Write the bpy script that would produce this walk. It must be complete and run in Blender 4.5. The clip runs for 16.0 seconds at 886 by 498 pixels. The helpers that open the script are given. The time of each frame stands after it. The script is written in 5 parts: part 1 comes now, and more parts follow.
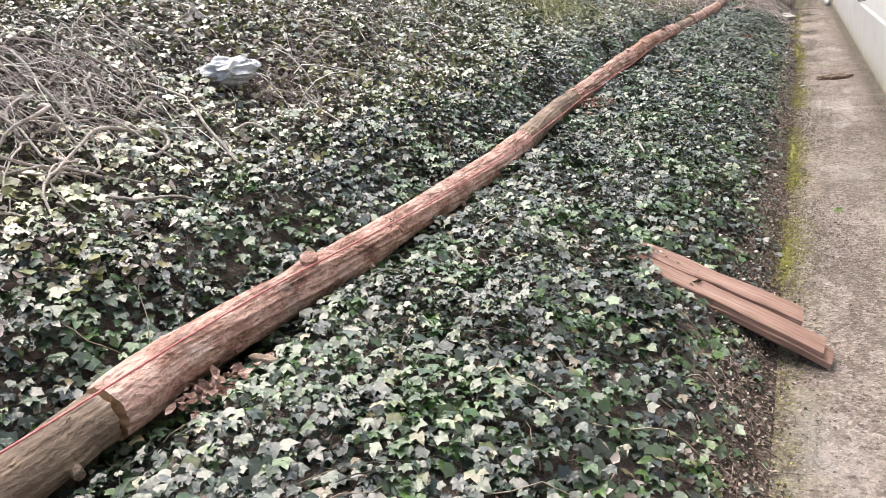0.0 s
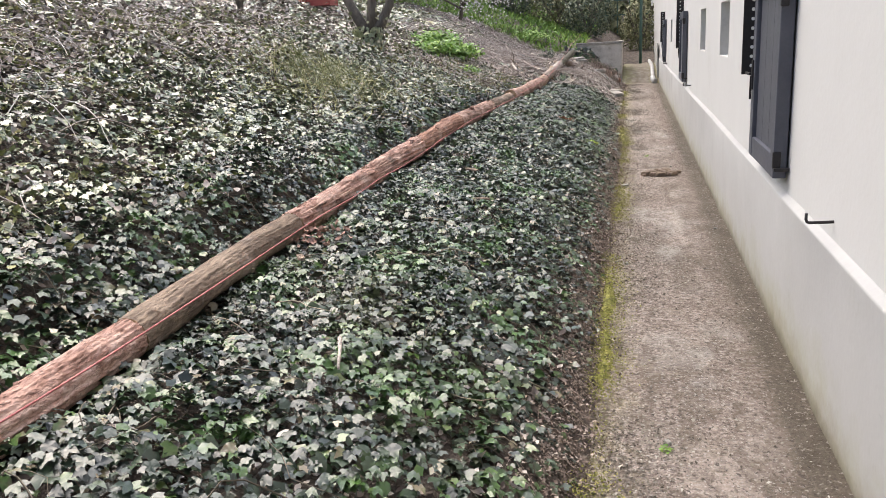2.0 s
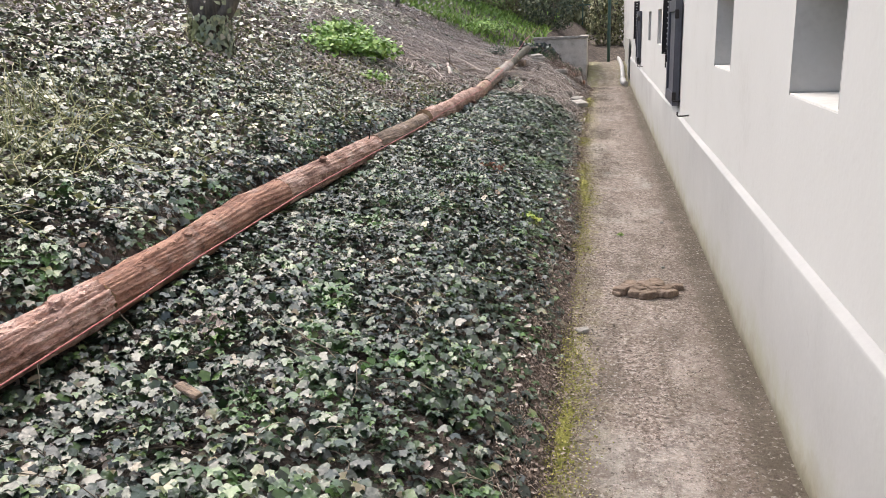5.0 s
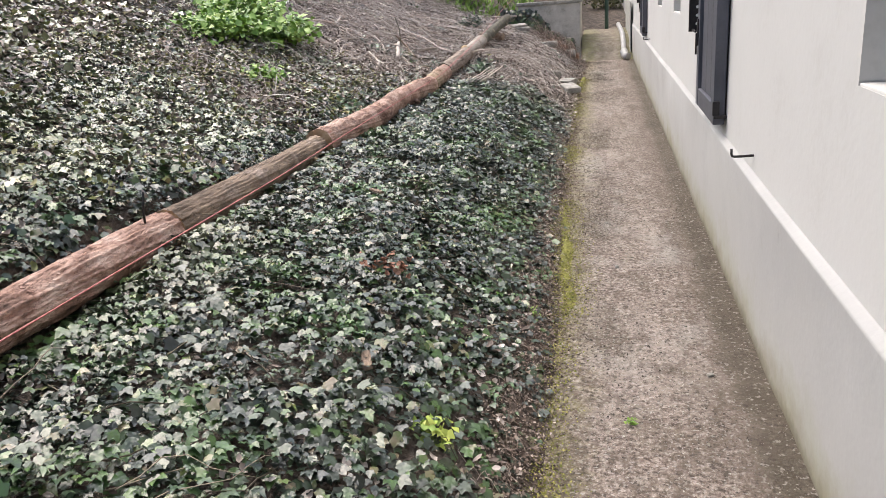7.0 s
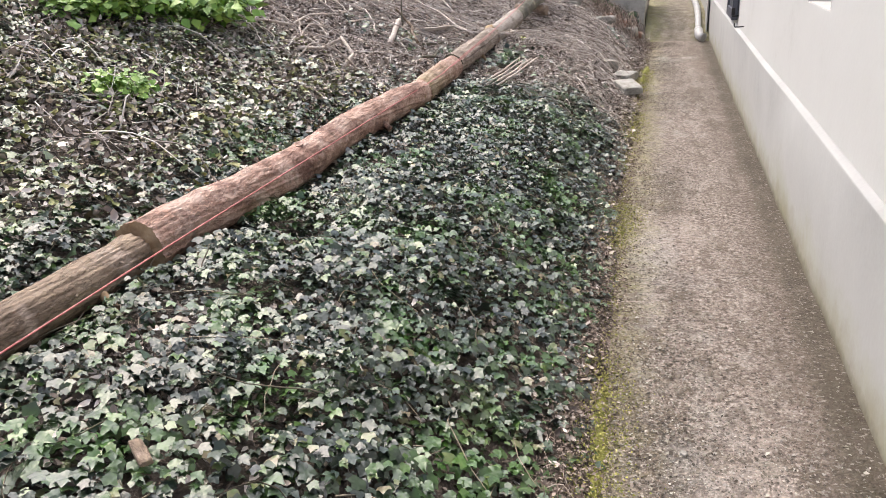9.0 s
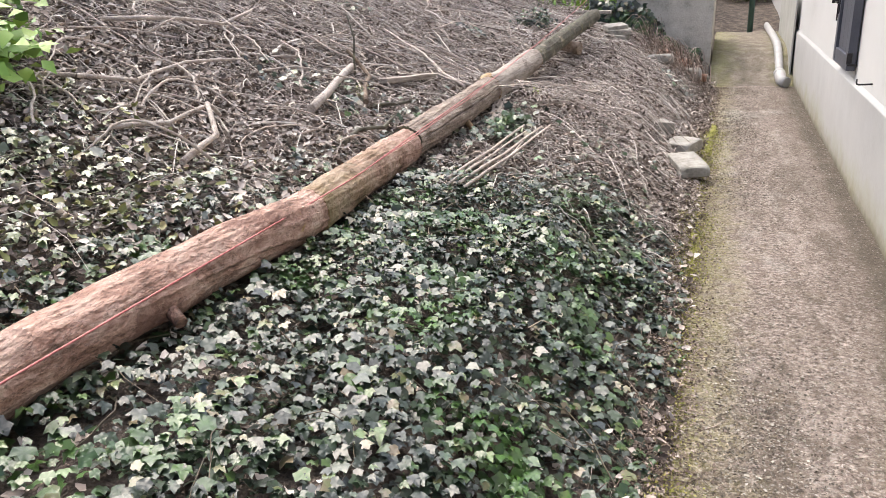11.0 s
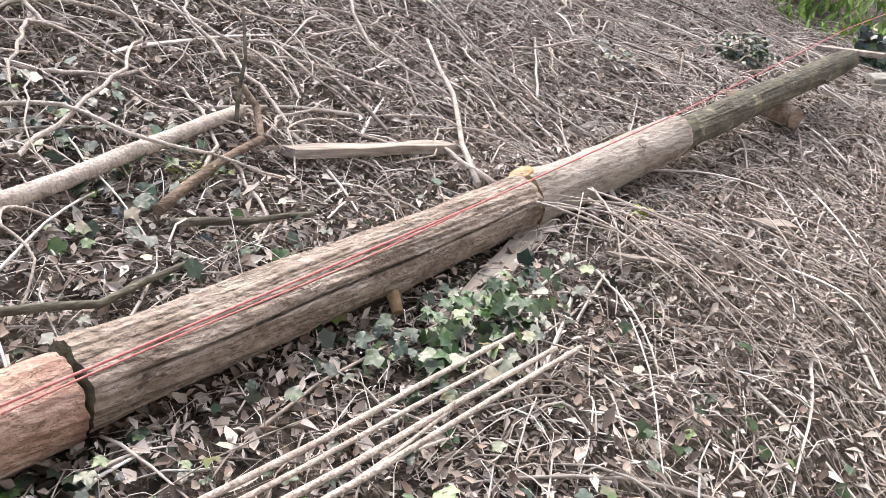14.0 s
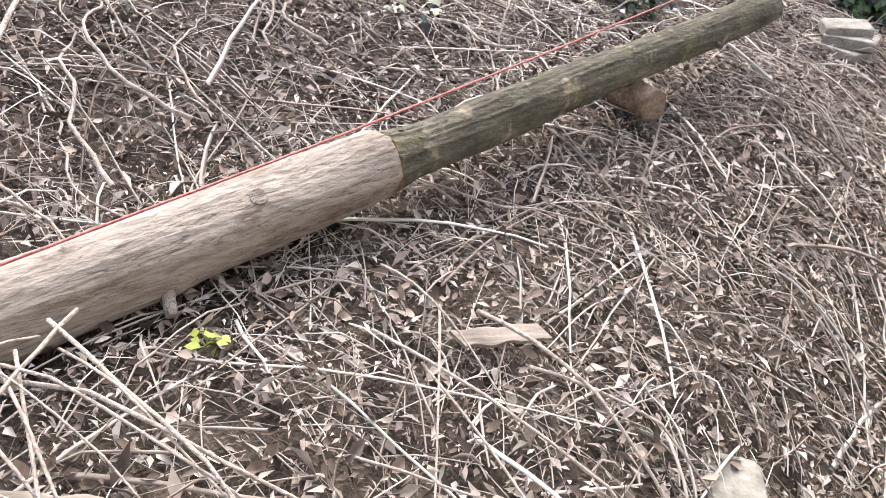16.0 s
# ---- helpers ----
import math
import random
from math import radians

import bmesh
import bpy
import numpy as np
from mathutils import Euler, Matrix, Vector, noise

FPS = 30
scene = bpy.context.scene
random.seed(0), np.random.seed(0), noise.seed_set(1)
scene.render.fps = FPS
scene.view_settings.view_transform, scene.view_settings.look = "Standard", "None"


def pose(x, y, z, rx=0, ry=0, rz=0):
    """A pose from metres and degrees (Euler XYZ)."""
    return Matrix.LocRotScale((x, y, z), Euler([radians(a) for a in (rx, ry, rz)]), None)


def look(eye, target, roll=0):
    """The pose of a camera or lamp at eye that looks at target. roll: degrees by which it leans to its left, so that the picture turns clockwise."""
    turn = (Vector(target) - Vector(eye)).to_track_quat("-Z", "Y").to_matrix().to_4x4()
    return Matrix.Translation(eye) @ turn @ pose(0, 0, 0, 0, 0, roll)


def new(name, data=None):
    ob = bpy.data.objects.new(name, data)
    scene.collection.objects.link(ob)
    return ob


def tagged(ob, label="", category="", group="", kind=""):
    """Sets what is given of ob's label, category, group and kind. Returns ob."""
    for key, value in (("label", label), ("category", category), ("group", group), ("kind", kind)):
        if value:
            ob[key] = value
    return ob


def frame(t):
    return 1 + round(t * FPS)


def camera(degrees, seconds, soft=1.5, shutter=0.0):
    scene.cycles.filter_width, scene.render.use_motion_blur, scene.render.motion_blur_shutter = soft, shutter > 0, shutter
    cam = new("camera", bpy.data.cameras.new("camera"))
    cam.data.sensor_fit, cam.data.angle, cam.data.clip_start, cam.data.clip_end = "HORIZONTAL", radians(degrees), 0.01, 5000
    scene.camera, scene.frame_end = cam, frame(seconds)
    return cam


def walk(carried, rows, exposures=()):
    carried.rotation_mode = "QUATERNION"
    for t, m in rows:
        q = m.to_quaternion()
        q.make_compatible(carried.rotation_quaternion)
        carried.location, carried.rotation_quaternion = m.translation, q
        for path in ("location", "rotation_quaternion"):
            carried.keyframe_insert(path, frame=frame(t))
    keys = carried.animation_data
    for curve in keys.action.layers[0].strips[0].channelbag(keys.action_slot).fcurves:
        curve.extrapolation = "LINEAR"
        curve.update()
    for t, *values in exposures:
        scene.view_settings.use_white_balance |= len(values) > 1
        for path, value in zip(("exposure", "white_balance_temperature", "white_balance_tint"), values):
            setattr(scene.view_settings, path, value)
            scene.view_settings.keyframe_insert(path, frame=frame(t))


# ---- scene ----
cam = camera(59.7, 16.0, soft=0.4)
PATH = [
    (0, (0.084, 0.644, 1.354), (-0.746, 2.357, 0.74), -6.6),
    (0.5, (0.152, 1.141, 1.369), (-0.605, 2.901, 0.796), -5.5),
    (1, (0.139, 1.645, 1.374), (-0.515, 3.459, 0.843), -4.4),
    (1.5, (0.167, 2.248, 1.381), (-0.386, 4.103, 0.875), -3.7),
    (2, (0.18, 2.814, 1.37), (-0.299, 4.687, 0.856), -3.3),
    (2.5, (0.254, 3.439, 1.381), (-0.192, 5.314, 0.847), -3.5),
    (3, (0.256, 4.018, 1.384), (-0.178, 5.891, 0.833), -3.7),
    (3.5, (0.222, 4.654, 1.389), (-0.202, 6.526, 0.829), -3.5),
    (4, (0.175, 5.255, 1.377), (-0.232, 7.132, 0.82), -3.1),
    (4.5, (0.179, 5.889, 1.396), (-0.218, 7.771, 0.848), -2.5),
    (4.7, (0.168, 6.126, 1.413), (-0.227, 8.008, 0.867), -2.3),
    (6.8, (0.23, 9.201, 1.456), (-0.172, 11.066, 0.856), -4.2),
    (7, (0.224, 9.465, 1.432), (-0.18, 11.321, 0.808), -4.2),
    (7.5, (0.248, 10.16, 1.426), (-0.145, 11.994, 0.733), -4.1),
    (8, (0.218, 10.881, 1.407), (-0.192, 12.689, 0.657), -3.6),
    (8.5, (0.133, 11.512, 1.435), (-0.334, 13.308, 0.69), -2.9),
    (9, (0.112, 12.102, 1.478), (-0.404, 13.895, 0.759), -2.5),
    (9.5, (0.051, 12.718, 1.501), (-0.483, 14.518, 0.813), -1.2),
    (9.7, (0.068, 12.937, 1.488), (-0.48, 14.737, 0.809), -1.1),
    (11.8, (-0.073, 15.698, 1.388), (-0.808, 17.436, 0.726), -1.4),
    (12, (-0.079, 15.891, 1.404), (-0.847, 17.613, 0.735), -0.8),
    (12.5, (-0.141, 16.413, 1.417), (-1.049, 18.059, 0.735), 1.0),
    (13, (-0.153, 16.909, 1.415), (-1.198, 18.468, 0.724), 2.1),
    (13.5, (-0.19, 17.392, 1.424), (-1.289, 18.907, 0.719), 3.8),
    (14, (-0.247, 17.833, 1.425), (-1.373, 19.322, 0.706), 4.8),
    (14.5, (-0.249, 18.31, 1.435), (-1.396, 19.77, 0.691), 4.8),
    (15, (-0.25, 18.789, 1.456), (-1.368, 20.25, 0.671), 4.4),
    (15.5, (-0.177, 19.29, 1.467), (-1.269, 20.747, 0.639), 3.9),
    (16, (-0.185, 19.724, 1.476), (-1.285, 21.127, 0.571), 4.8),
]
walk(cam, [(t, look(eye, target, roll)) for t, eye, target, roll in PATH],
     [(0, 1.15), (0.6, 1.15), (1.4, 0.95), (3.0, 0.9), (6.0, 0.9), (9.0, 0.99), (12.5, 1.22), (14.0, 1.28), (16, 1.32)])

# ---- light ----
world = bpy.data.worlds.new("sky")
world.use_nodes = True
scene.world = world
sky = world.node_tree.nodes.new("ShaderNodeTexSky")
sky.sky_type, sky.sun_disc = "NISHITA", False
sky.sun_elevation, sky.sun_rotation = radians(57), radians(-55)
sky.air_density, sky.dust_density, sky.ozone_density = 0.95, 5.0, 0.9
world.node_tree.links.new(sky.outputs[0], world.node_tree.nodes["Background"].inputs[0])
world.node_tree.nodes["Background"].inputs[1].default_value = 0.15
sun = new("sun", bpy.data.lights.new("sun", "SUN"))
sun.data.energy, sun.data.angle, sun.data.color = 1.5, radians(75), (1.0, 0.98, 0.95)
sun.matrix_world = look((-6.1, 4.3, 11.5), (0, 0, 0))

# ---- materials ----
def material(name, stops, scale=8.0, rough=0.8, bump=0.3, bump_scale=60.0, stretch=(1, 1, 1), pick="noise", spec=0.5, metal=0.0, rough_var=0.1, depth=0.01):
    """A noise-driven surface. stops: (position, colour) pairs. pick: noise, island or object, which chooses along the ramp."""
    m = bpy.data.materials.new(name)
    m.use_nodes = True
    n, l = m.node_tree.nodes, m.node_tree.links
    bs = n["Principled BSDF"]
    co = n.new("ShaderNodeTexCoord")
    mp = n.new("ShaderNodeMapping")
    mp.inputs["Scale"].default_value = stretch
    l.new(co.outputs["Object"], mp.inputs[0])
    big = n.new("ShaderNodeTexNoise")
    big.inputs["Scale"].default_value, big.inputs["Detail"].default_value, big.inputs["Roughness"].default_value = scale, 6, 0.65
    l.new(mp.outputs[0], big.inputs["Vector"])
    fine = n.new("ShaderNodeTexNoise")
    fine.inputs["Scale"].default_value, fine.inputs["Detail"].default_value = bump_scale, 5
    l.new(mp.outputs[0], fine.inputs["Vector"])
    ramp = n.new("ShaderNodeValToRGB")
    e = ramp.color_ramp.elements
    while len(e) < len(stops):
        e.new(0.5)
    for k, (p, c) in enumerate(stops):
        e[k].position, e[k].color = p, (*c, 1)
    if pick == "noise":
        mix = n.new("ShaderNodeMath")
        mix.operation = "MULTIPLY_ADD"
        l.new(fine.outputs[0], mix.inputs[0])
        mix.inputs[1].default_value = 0.35
        sub = n.new("ShaderNodeMath")
        sub.operation = "MULTIPLY_ADD"
        l.new(big.outputs[0], sub.inputs[0])
        sub.inputs[1].default_value, sub.inputs[2].default_value = 1.3, -0.325
        l.new(sub.outputs[0], mix.inputs[2])
        l.new(mix.outputs[0], ramp.inputs[0])
    else:
        src = n.new("ShaderNodeNewGeometry").outputs["Random Per Island"] if pick == "island" else n.new("ShaderNodeObjectInfo").outputs["Random"]
        add = n.new("ShaderNodeMath")
        add.operation = "MULTIPLY_ADD"
        l.new(big.outputs[0], add.inputs[0])
        add.inputs[1].default_value = 0.3
        shift = n.new("ShaderNodeMath")
        shift.operation = "MULTIPLY_ADD"
        l.new(src, shift.inputs[0])
        shift.inputs[1].default_value, shift.inputs[2].default_value = 1.0, -0.15
        l.new(shift.outputs[0], add.inputs[2])
        l.new(add.outputs[0], ramp.inputs[0])
    l.new(ramp.outputs[0], bs.inputs["Base Color"])
    rr = n.new("ShaderNodeMapRange")
    rr.inputs["To Min"].default_value, rr.inputs["To Max"].default_value = max(0.02, rough - rough_var), min(1, rough + rough_var)
    l.new(fine.outputs[0], rr.inputs["Value"])
    l.new(rr.outputs[0], bs.inputs["Roughness"])
    bs.inputs["Specular IOR Level"].default_value = spec
    bs.inputs["Metallic"].default_value = metal
    if bump:
        bp = n.new("ShaderNodeBump")
        bp.inputs["Strength"].default_value, bp.inputs["Distance"].default_value = bump, depth
        l.new(fine.outputs[0], bp.inputs["Height"])
        l.new(bp.outputs[0], bs.inputs["Normal"])
    return m


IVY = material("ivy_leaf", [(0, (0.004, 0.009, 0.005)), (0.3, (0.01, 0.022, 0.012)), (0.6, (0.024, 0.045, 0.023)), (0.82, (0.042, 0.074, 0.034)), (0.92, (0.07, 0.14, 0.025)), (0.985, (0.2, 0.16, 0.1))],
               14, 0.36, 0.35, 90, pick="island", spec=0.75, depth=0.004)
# paler copies of IVY: yellowing leaves with sky sheen put into the colour
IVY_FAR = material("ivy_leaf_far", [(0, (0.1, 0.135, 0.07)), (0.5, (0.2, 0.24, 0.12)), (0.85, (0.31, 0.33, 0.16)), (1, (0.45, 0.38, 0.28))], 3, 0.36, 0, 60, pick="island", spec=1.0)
IVY_LIT = material("ivy_leaf_lit", [(0, (0.022, 0.036, 0.02)), (0.3, (0.085, 0.122, 0.058)), (0.6, (0.16, 0.205, 0.1)), (0.82, (0.235, 0.275, 0.125)), (0.93, (0.24, 0.24, 0.1)), (1, (0.36, 0.29, 0.2))], 14, 0.4, 0.35, 90, pick="island", spec=0.9, depth=0.004)
for m, wax in ((IVY, 0.2), (IVY_LIT, 0.5), (IVY_FAR, 0.4)):
    b = m.node_tree.nodes["Principled BSDF"].inputs
    b["Coat Weight"].default_value, b["Coat Roughness"].default_value, b["Coat IOR"].default_value = wax, 0.28, 1.55
IVY_STEM = material("ivy_stem", [(0, (0.1, 0.08, 0.06)), (1, (0.32, 0.27, 0.2))], 10, 0.85, 0.2, pick="island")
GREEN = material("fresh_leaf", [(0, (0.1, 0.2, 0.03)), (0.5, (0.2, 0.36, 0.06)), (1, (0.34, 0.48, 0.1))], 8, 0.5, 0.1, 80, pick="island")
YELLOW = material("yellow_leaf", [(0, (0.24, 0.36, 0.06)), (1, (0.45, 0.5, 0.1))], 8, 0.55, 0.1, 80, pick="island")
OLIVE = material("olive_blade", [(0, (0.12, 0.14, 0.045)), (0.6, (0.25, 0.26, 0.09)), (1, (0.42, 0.38, 0.2))], 8, 0.6, 0, pick="island")
DRY = material("dry_twig", [(0, (0.1, 0.076, 0.062)), (0.22, (0.31, 0.258, 0.225)), (0.55, (0.58, 0.52, 0.475)), (1, (0.8, 0.755, 0.71))], 20, 0.75, 0.3, 150, pick="island", depth=0.003)
VINE = material("dead_vine", [(0.1, (0.22, 0.17, 0.14)), (0.45, (0.48, 0.41, 0.36)), (0.8, (0.68, 0.61, 0.54))], 30, 0.8, 0.9, 120, depth=0.01)
LITTER = material("dead_leaf", [(0, (0.05, 0.036, 0.028)), (0.3, (0.17, 0.132, 0.112)), (0.55, (0.44, 0.375, 0.33)), (0.82, (0.64, 0.57, 0.52)), (1, (0.74, 0.68, 0.63))], 14, 0.85, 0.3, 90, pick="island", depth=0.004)
FRINGE = material("path_edge_litter", [(0, (0.06, 0.043, 0.034)), (0.4, (0.17, 0.125, 0.1)), (0.75, (0.34, 0.27, 0.225)), (1, (0.52, 0.44, 0.385))], 14, 0.9, 0, pick="island")
GRIT = material("grit", [(0, (0.06, 0.05, 0.04)), (0.45, (0.14, 0.115, 0.09)), (0.8, (0.28, 0.25, 0.2)), (1, (0.55, 0.52, 0.46))], 14, 0.9, 0, pick="island")
SOIL = material("soil", [(0.2, (0.035, 0.027, 0.021)), (0.45, (0.08, 0.062, 0.05)), (0.65, (0.17, 0.135, 0.11)), (0.85, (0.3, 0.25, 0.21))], 9, 0.95, 1.0, 60, depth=0.03)
MOSS = material("moss", [(0.1, (0.15, 0.16, 0.035)), (0.5, (0.3, 0.3, 0.07)), (0.9, (0.46, 0.42, 0.14))], 30, 0.9, 0.6, 200, pick="island", depth=0.006)
MOSS_BED = material("moss_bed", [(0.2, (0.08, 0.08, 0.018)), (0.45, (0.19, 0.19, 0.04)), (0.65, (0.31, 0.3, 0.07)), (0.9, (0.45, 0.4, 0.14))], 18, 0.95, 1.0, 220, depth=0.012)
BARK_RED = material("bark_red", [(0.24, (0.1, 0.05, 0.036)), (0.42, (0.37, 0.205, 0.155)), (0.56, (0.55, 0.35, 0.285)), (0.8, (0.74, 0.56, 0.48))], 13, 0.82, 1.0, 70, (1, 0.5, 1), depth=0.018)
BARK_RUST = material("bark_rust", [(0.15, (0.1, 0.045, 0.03)), (0.45, (0.31, 0.16, 0.11)), (0.7, (0.45, 0.26, 0.18)), (0.92, (0.62, 0.45, 0.36))], 12, 0.85, 0.9, 65, (1, 0.45, 1), depth=0.016)
BARK_PINK = material("bark_pink", [(0.2, (0.1, 0.06, 0.045)), (0.4, (0.34, 0.2, 0.152)), (0.56, (0.5, 0.33, 0.265)), (0.82, (0.68, 0.53, 0.45))], 11, 0.82, 1.0, 65, (1, 0.55, 1), depth=0.018)
BARK_GREY = material("bark_grey", [(0.15, (0.07, 0.05, 0.035)), (0.45, (0.2, 0.145, 0.105)), (0.7, (0.33, 0.25, 0.18)), (0.95, (0.45, 0.37, 0.28))], 10, 0.85, 0.9, 75, (1, 0.4, 1), depth=0.014)
WOOD_PALE = material("bare_wood", [(0.2, (0.13, 0.09, 0.066)), (0.42, (0.285, 0.225, 0.182)), (0.62, (0.41, 0.34, 0.288)), (0.9, (0.57, 0.48, 0.41))], 17, 0.85, 1.0, 75, (1, 0.55, 1), depth=0.02)
WOOD_PEELED = material("peeled_wood", [(0.2, (0.16, 0.12, 0.09)), (0.42, (0.33, 0.285, 0.245)), (0.65, (0.43, 0.38, 0.335)), (0.9, (0.58, 0.51, 0.44))], 11, 0.82, 0.9, 70, (1, 0.3, 1), depth=0.014)
BARK_DARK = material("bark_dark", [(0.15, (0.03, 0.026, 0.019)), (0.45, (0.085, 0.077, 0.056)), (0.7, (0.15, 0.138, 0.104)), (0.92, (0.27, 0.25, 0.2))], 14, 0.85, 1.0, 70, (1, 0.35, 1), depth=0.012)
OCHRE = material("ochre_wood", [(0.3, (0.16, 0.095, 0.045)), (0.5, (0.38, 0.26, 0.13)), (0.75, (0.55, 0.43, 0.28))], 24, 0.85, 0.5, 90, depth=0.004)
CUT = material("cut_wood", [(0.2, (0.22, 0.13, 0.07)), (0.6, (0.42, 0.29, 0.17)), (0.9, (0.58, 0.45, 0.31))], 14, 0.85, 0.5, 90, depth=0.004)
PLANK = material("plank_grey", [(0.2, (0.11, 0.088, 0.066)), (0.45, (0.28, 0.24, 0.205)), (0.65, (0.39, 0.345, 0.3)), (0.9, (0.54, 0.49, 0.435))], 30, 0.85, 0.8, 90, (1, 0.12, 1), depth=0.004)
BOARD_RED = material("board_brown", [(0.2, (0.09, 0.05, 0.038)), (0.4, (0.23, 0.135, 0.1)), (0.62, (0.34, 0.215, 0.17)), (0.9, (0.48, 0.38, 0.325))], 28, 0.8, 0.8, 90, (1, 0.09, 1), depth=0.004)
CORD = material("red_cord", [(0.3, (0.42, 0.1, 0.1)), (0.7, (0.64, 0.26, 0.25))], 60, 0.6, 0.4, 300, depth=0.002)
PLASTER = material("white_plaster", [(0.05, (0.42, 0.41, 0.392)), (0.4, (0.505, 0.5, 0.49)), (0.9, (0.54, 0.537, 0.527))], 0.9, 0.85, 0.25, 35, depth=0.004)
REVEAL = material("reveal_plaster", [(0.1, (0.46, 0.45, 0.43)), (0.5, (0.6, 0.59, 0.565)), (0.9, (0.65, 0.64, 0.62))], 2.5, 0.9, 0.4, 40, depth=0.004)
STONE = material("stone", [(0.15, (0.13, 0.12, 0.1)), (0.45, (0.29, 0.275, 0.245)), (0.9, (0.48, 0.46, 0.43))], 14, 0.9, 0.8, 70, depth=0.008)
CONCRETE = material("old_concrete", [(0.1, (0.2, 0.19, 0.155)), (0.45, (0.46, 0.435, 0.39)), (0.85, (0.62, 0.6, 0.55))], 5.0, 0.92, 0.6, 45, depth=0.008)
PAINT = material("dark_paint", [(0.2, (0.055, 0.058, 0.075)), (0.8, (0.095, 0.098, 0.12))], 5, 0.42, 0.12, 70, depth=0.002)
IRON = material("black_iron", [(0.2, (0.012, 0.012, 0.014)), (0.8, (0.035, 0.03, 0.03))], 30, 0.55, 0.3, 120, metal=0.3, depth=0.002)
DOT = material("white_dot", [(0.2, (0.65, 0.65, 0.63)), (0.8, (0.8, 0.8, 0.78))], 20, 0.6, 0)
PVC = material("grey_pvc", [(0.2, (0.33, 0.33, 0.33)), (0.8, (0.47, 0.46, 0.45))], 9, 0.5, 0.1, 50)
GREEN_PAINT = material("green_paint", [(0.2, (0.03, 0.075, 0.06)), (0.8, (0.06, 0.12, 0.1))], 9, 0.5, 0.2, 60)
SHEET = material("metal_sheet", [(0.2, (0.36, 0.36, 0.33)), (0.8, (0.5, 0.5, 0.47))], 3, 0.6, 0.2, 30, metal=0.2)
RED_PAINT = material("red_crate", [(0.2, (0.35, 0.06, 0.05)), (0.8, (0.45, 0.12, 0.1))], 6, 0.6, 0.1)
BAG = material("plastic_bag", [(0.2, (0.3, 0.31, 0.32)), (0.8, (0.52, 0.53, 0.54))], 12, 0.35, 0.3, 60, depth=0.004)
BLOSSOM = material("white_blossom", [(0, (0.55, 0.5, 0.46)), (1, (0.8, 0.77, 0.74))], 8, 0.7, 0, pick="island")
EVERGREEN = material("evergreen", [(0, (0.04, 0.058, 0.036)), (0.6, (0.11, 0.135, 0.08)), (1, (0.22, 0.24, 0.14))], 6, 0.6, 0, pick="island")
HEDGE = material("hedge_leaf", [(0, (0.09, 0.1, 0.045)), (0.6, (0.22, 0.23, 0.115)), (1, (0.4, 0.38, 0.22))], 6, 0.6, 0, pick="island")
TREE_BARK = material("tree_bark", [(0.2, (0.06, 0.05, 0.04)), (0.8, (0.2, 0.17, 0.14))], 12, 0.9, 0.8, 60, (1, 1, 0.3), depth=0.01)
ROOF = material("roof_tile", [(0.2, (0.22, 0.1, 0.07)), (0.8, (0.36, 0.19, 0.13))], 5, 0.85, 0.5)
GLASS = bpy.data.materials.new("window_glass")
GLASS.use_nodes = True
g = GLASS.node_tree.nodes["Principled BSDF"].inputs
g["Base Color"].default_value, g["Roughness"].default_value, g["Transmission Weight"].default_value = (0.8, 0.85, 0.85, 1), 0.05, 1.0


def positional(m, axis_rules):
    """Mixes growth and dirt into a surface along x or z. axis_rules: (axis, from, to, colour, noise scale, strength)."""
    n, l = m.node_tree.nodes, m.node_tree.links
    bs = n["Principled BSDF"]
    co = n.new("ShaderNodeTexCoord")
    sep = n.new("ShaderNodeSeparateXYZ")
    l.new(co.outputs["Object"], sep.inputs[0])
    last = bs.inputs["Base Color"].links[0].from_socket
    for axis, a, b, colour, scale, strength in axis_rules:
        mr = n.new("ShaderNodeMapRange")
        mr.inputs["From Min"].default_value, mr.inputs["From Max"].default_value = a, b
        l.new(sep.outputs["XYZ".index(axis)], mr.inputs["Value"])
        nz = n.new("ShaderNodeTexNoise")
        nz.inputs["Scale"].default_value, nz.inputs["Detail"].default_value, nz.inputs["Roughness"].default_value = scale, 7, 0.7
        l.new(co.outputs["Object"], nz.inputs["Vector"])
        ad = n.new("ShaderNodeMath")
        ad.operation = "MULTIPLY_ADD"
        l.new(nz.outputs[0], ad.inputs[0])
        ad.inputs[1].default_value, ad.inputs[2].default_value = 1.6, -1.05
        sm = n.new("ShaderNodeMath")
        sm.operation, sm.use_clamp = "ADD", True
        l.new(mr.outputs[0], sm.inputs[0])
        l.new(ad.outputs[0], sm.inputs[1])
        st = n.new("ShaderNodeMath")
        st.operation = "MULTIPLY"
        l.new(sm.outputs[0], st.inputs[0])
        st.inputs[1].default_value = strength
        mx = n.new("ShaderNodeMixRGB")
        l.new(st.outputs[0], mx.inputs[0])
        l.new(last, mx.inputs[1])
        mx.inputs[2].default_value = (*colour, 1)
        last = mx.outputs[0]
    l.new(last, bs.inputs["Base Color"])
    return m


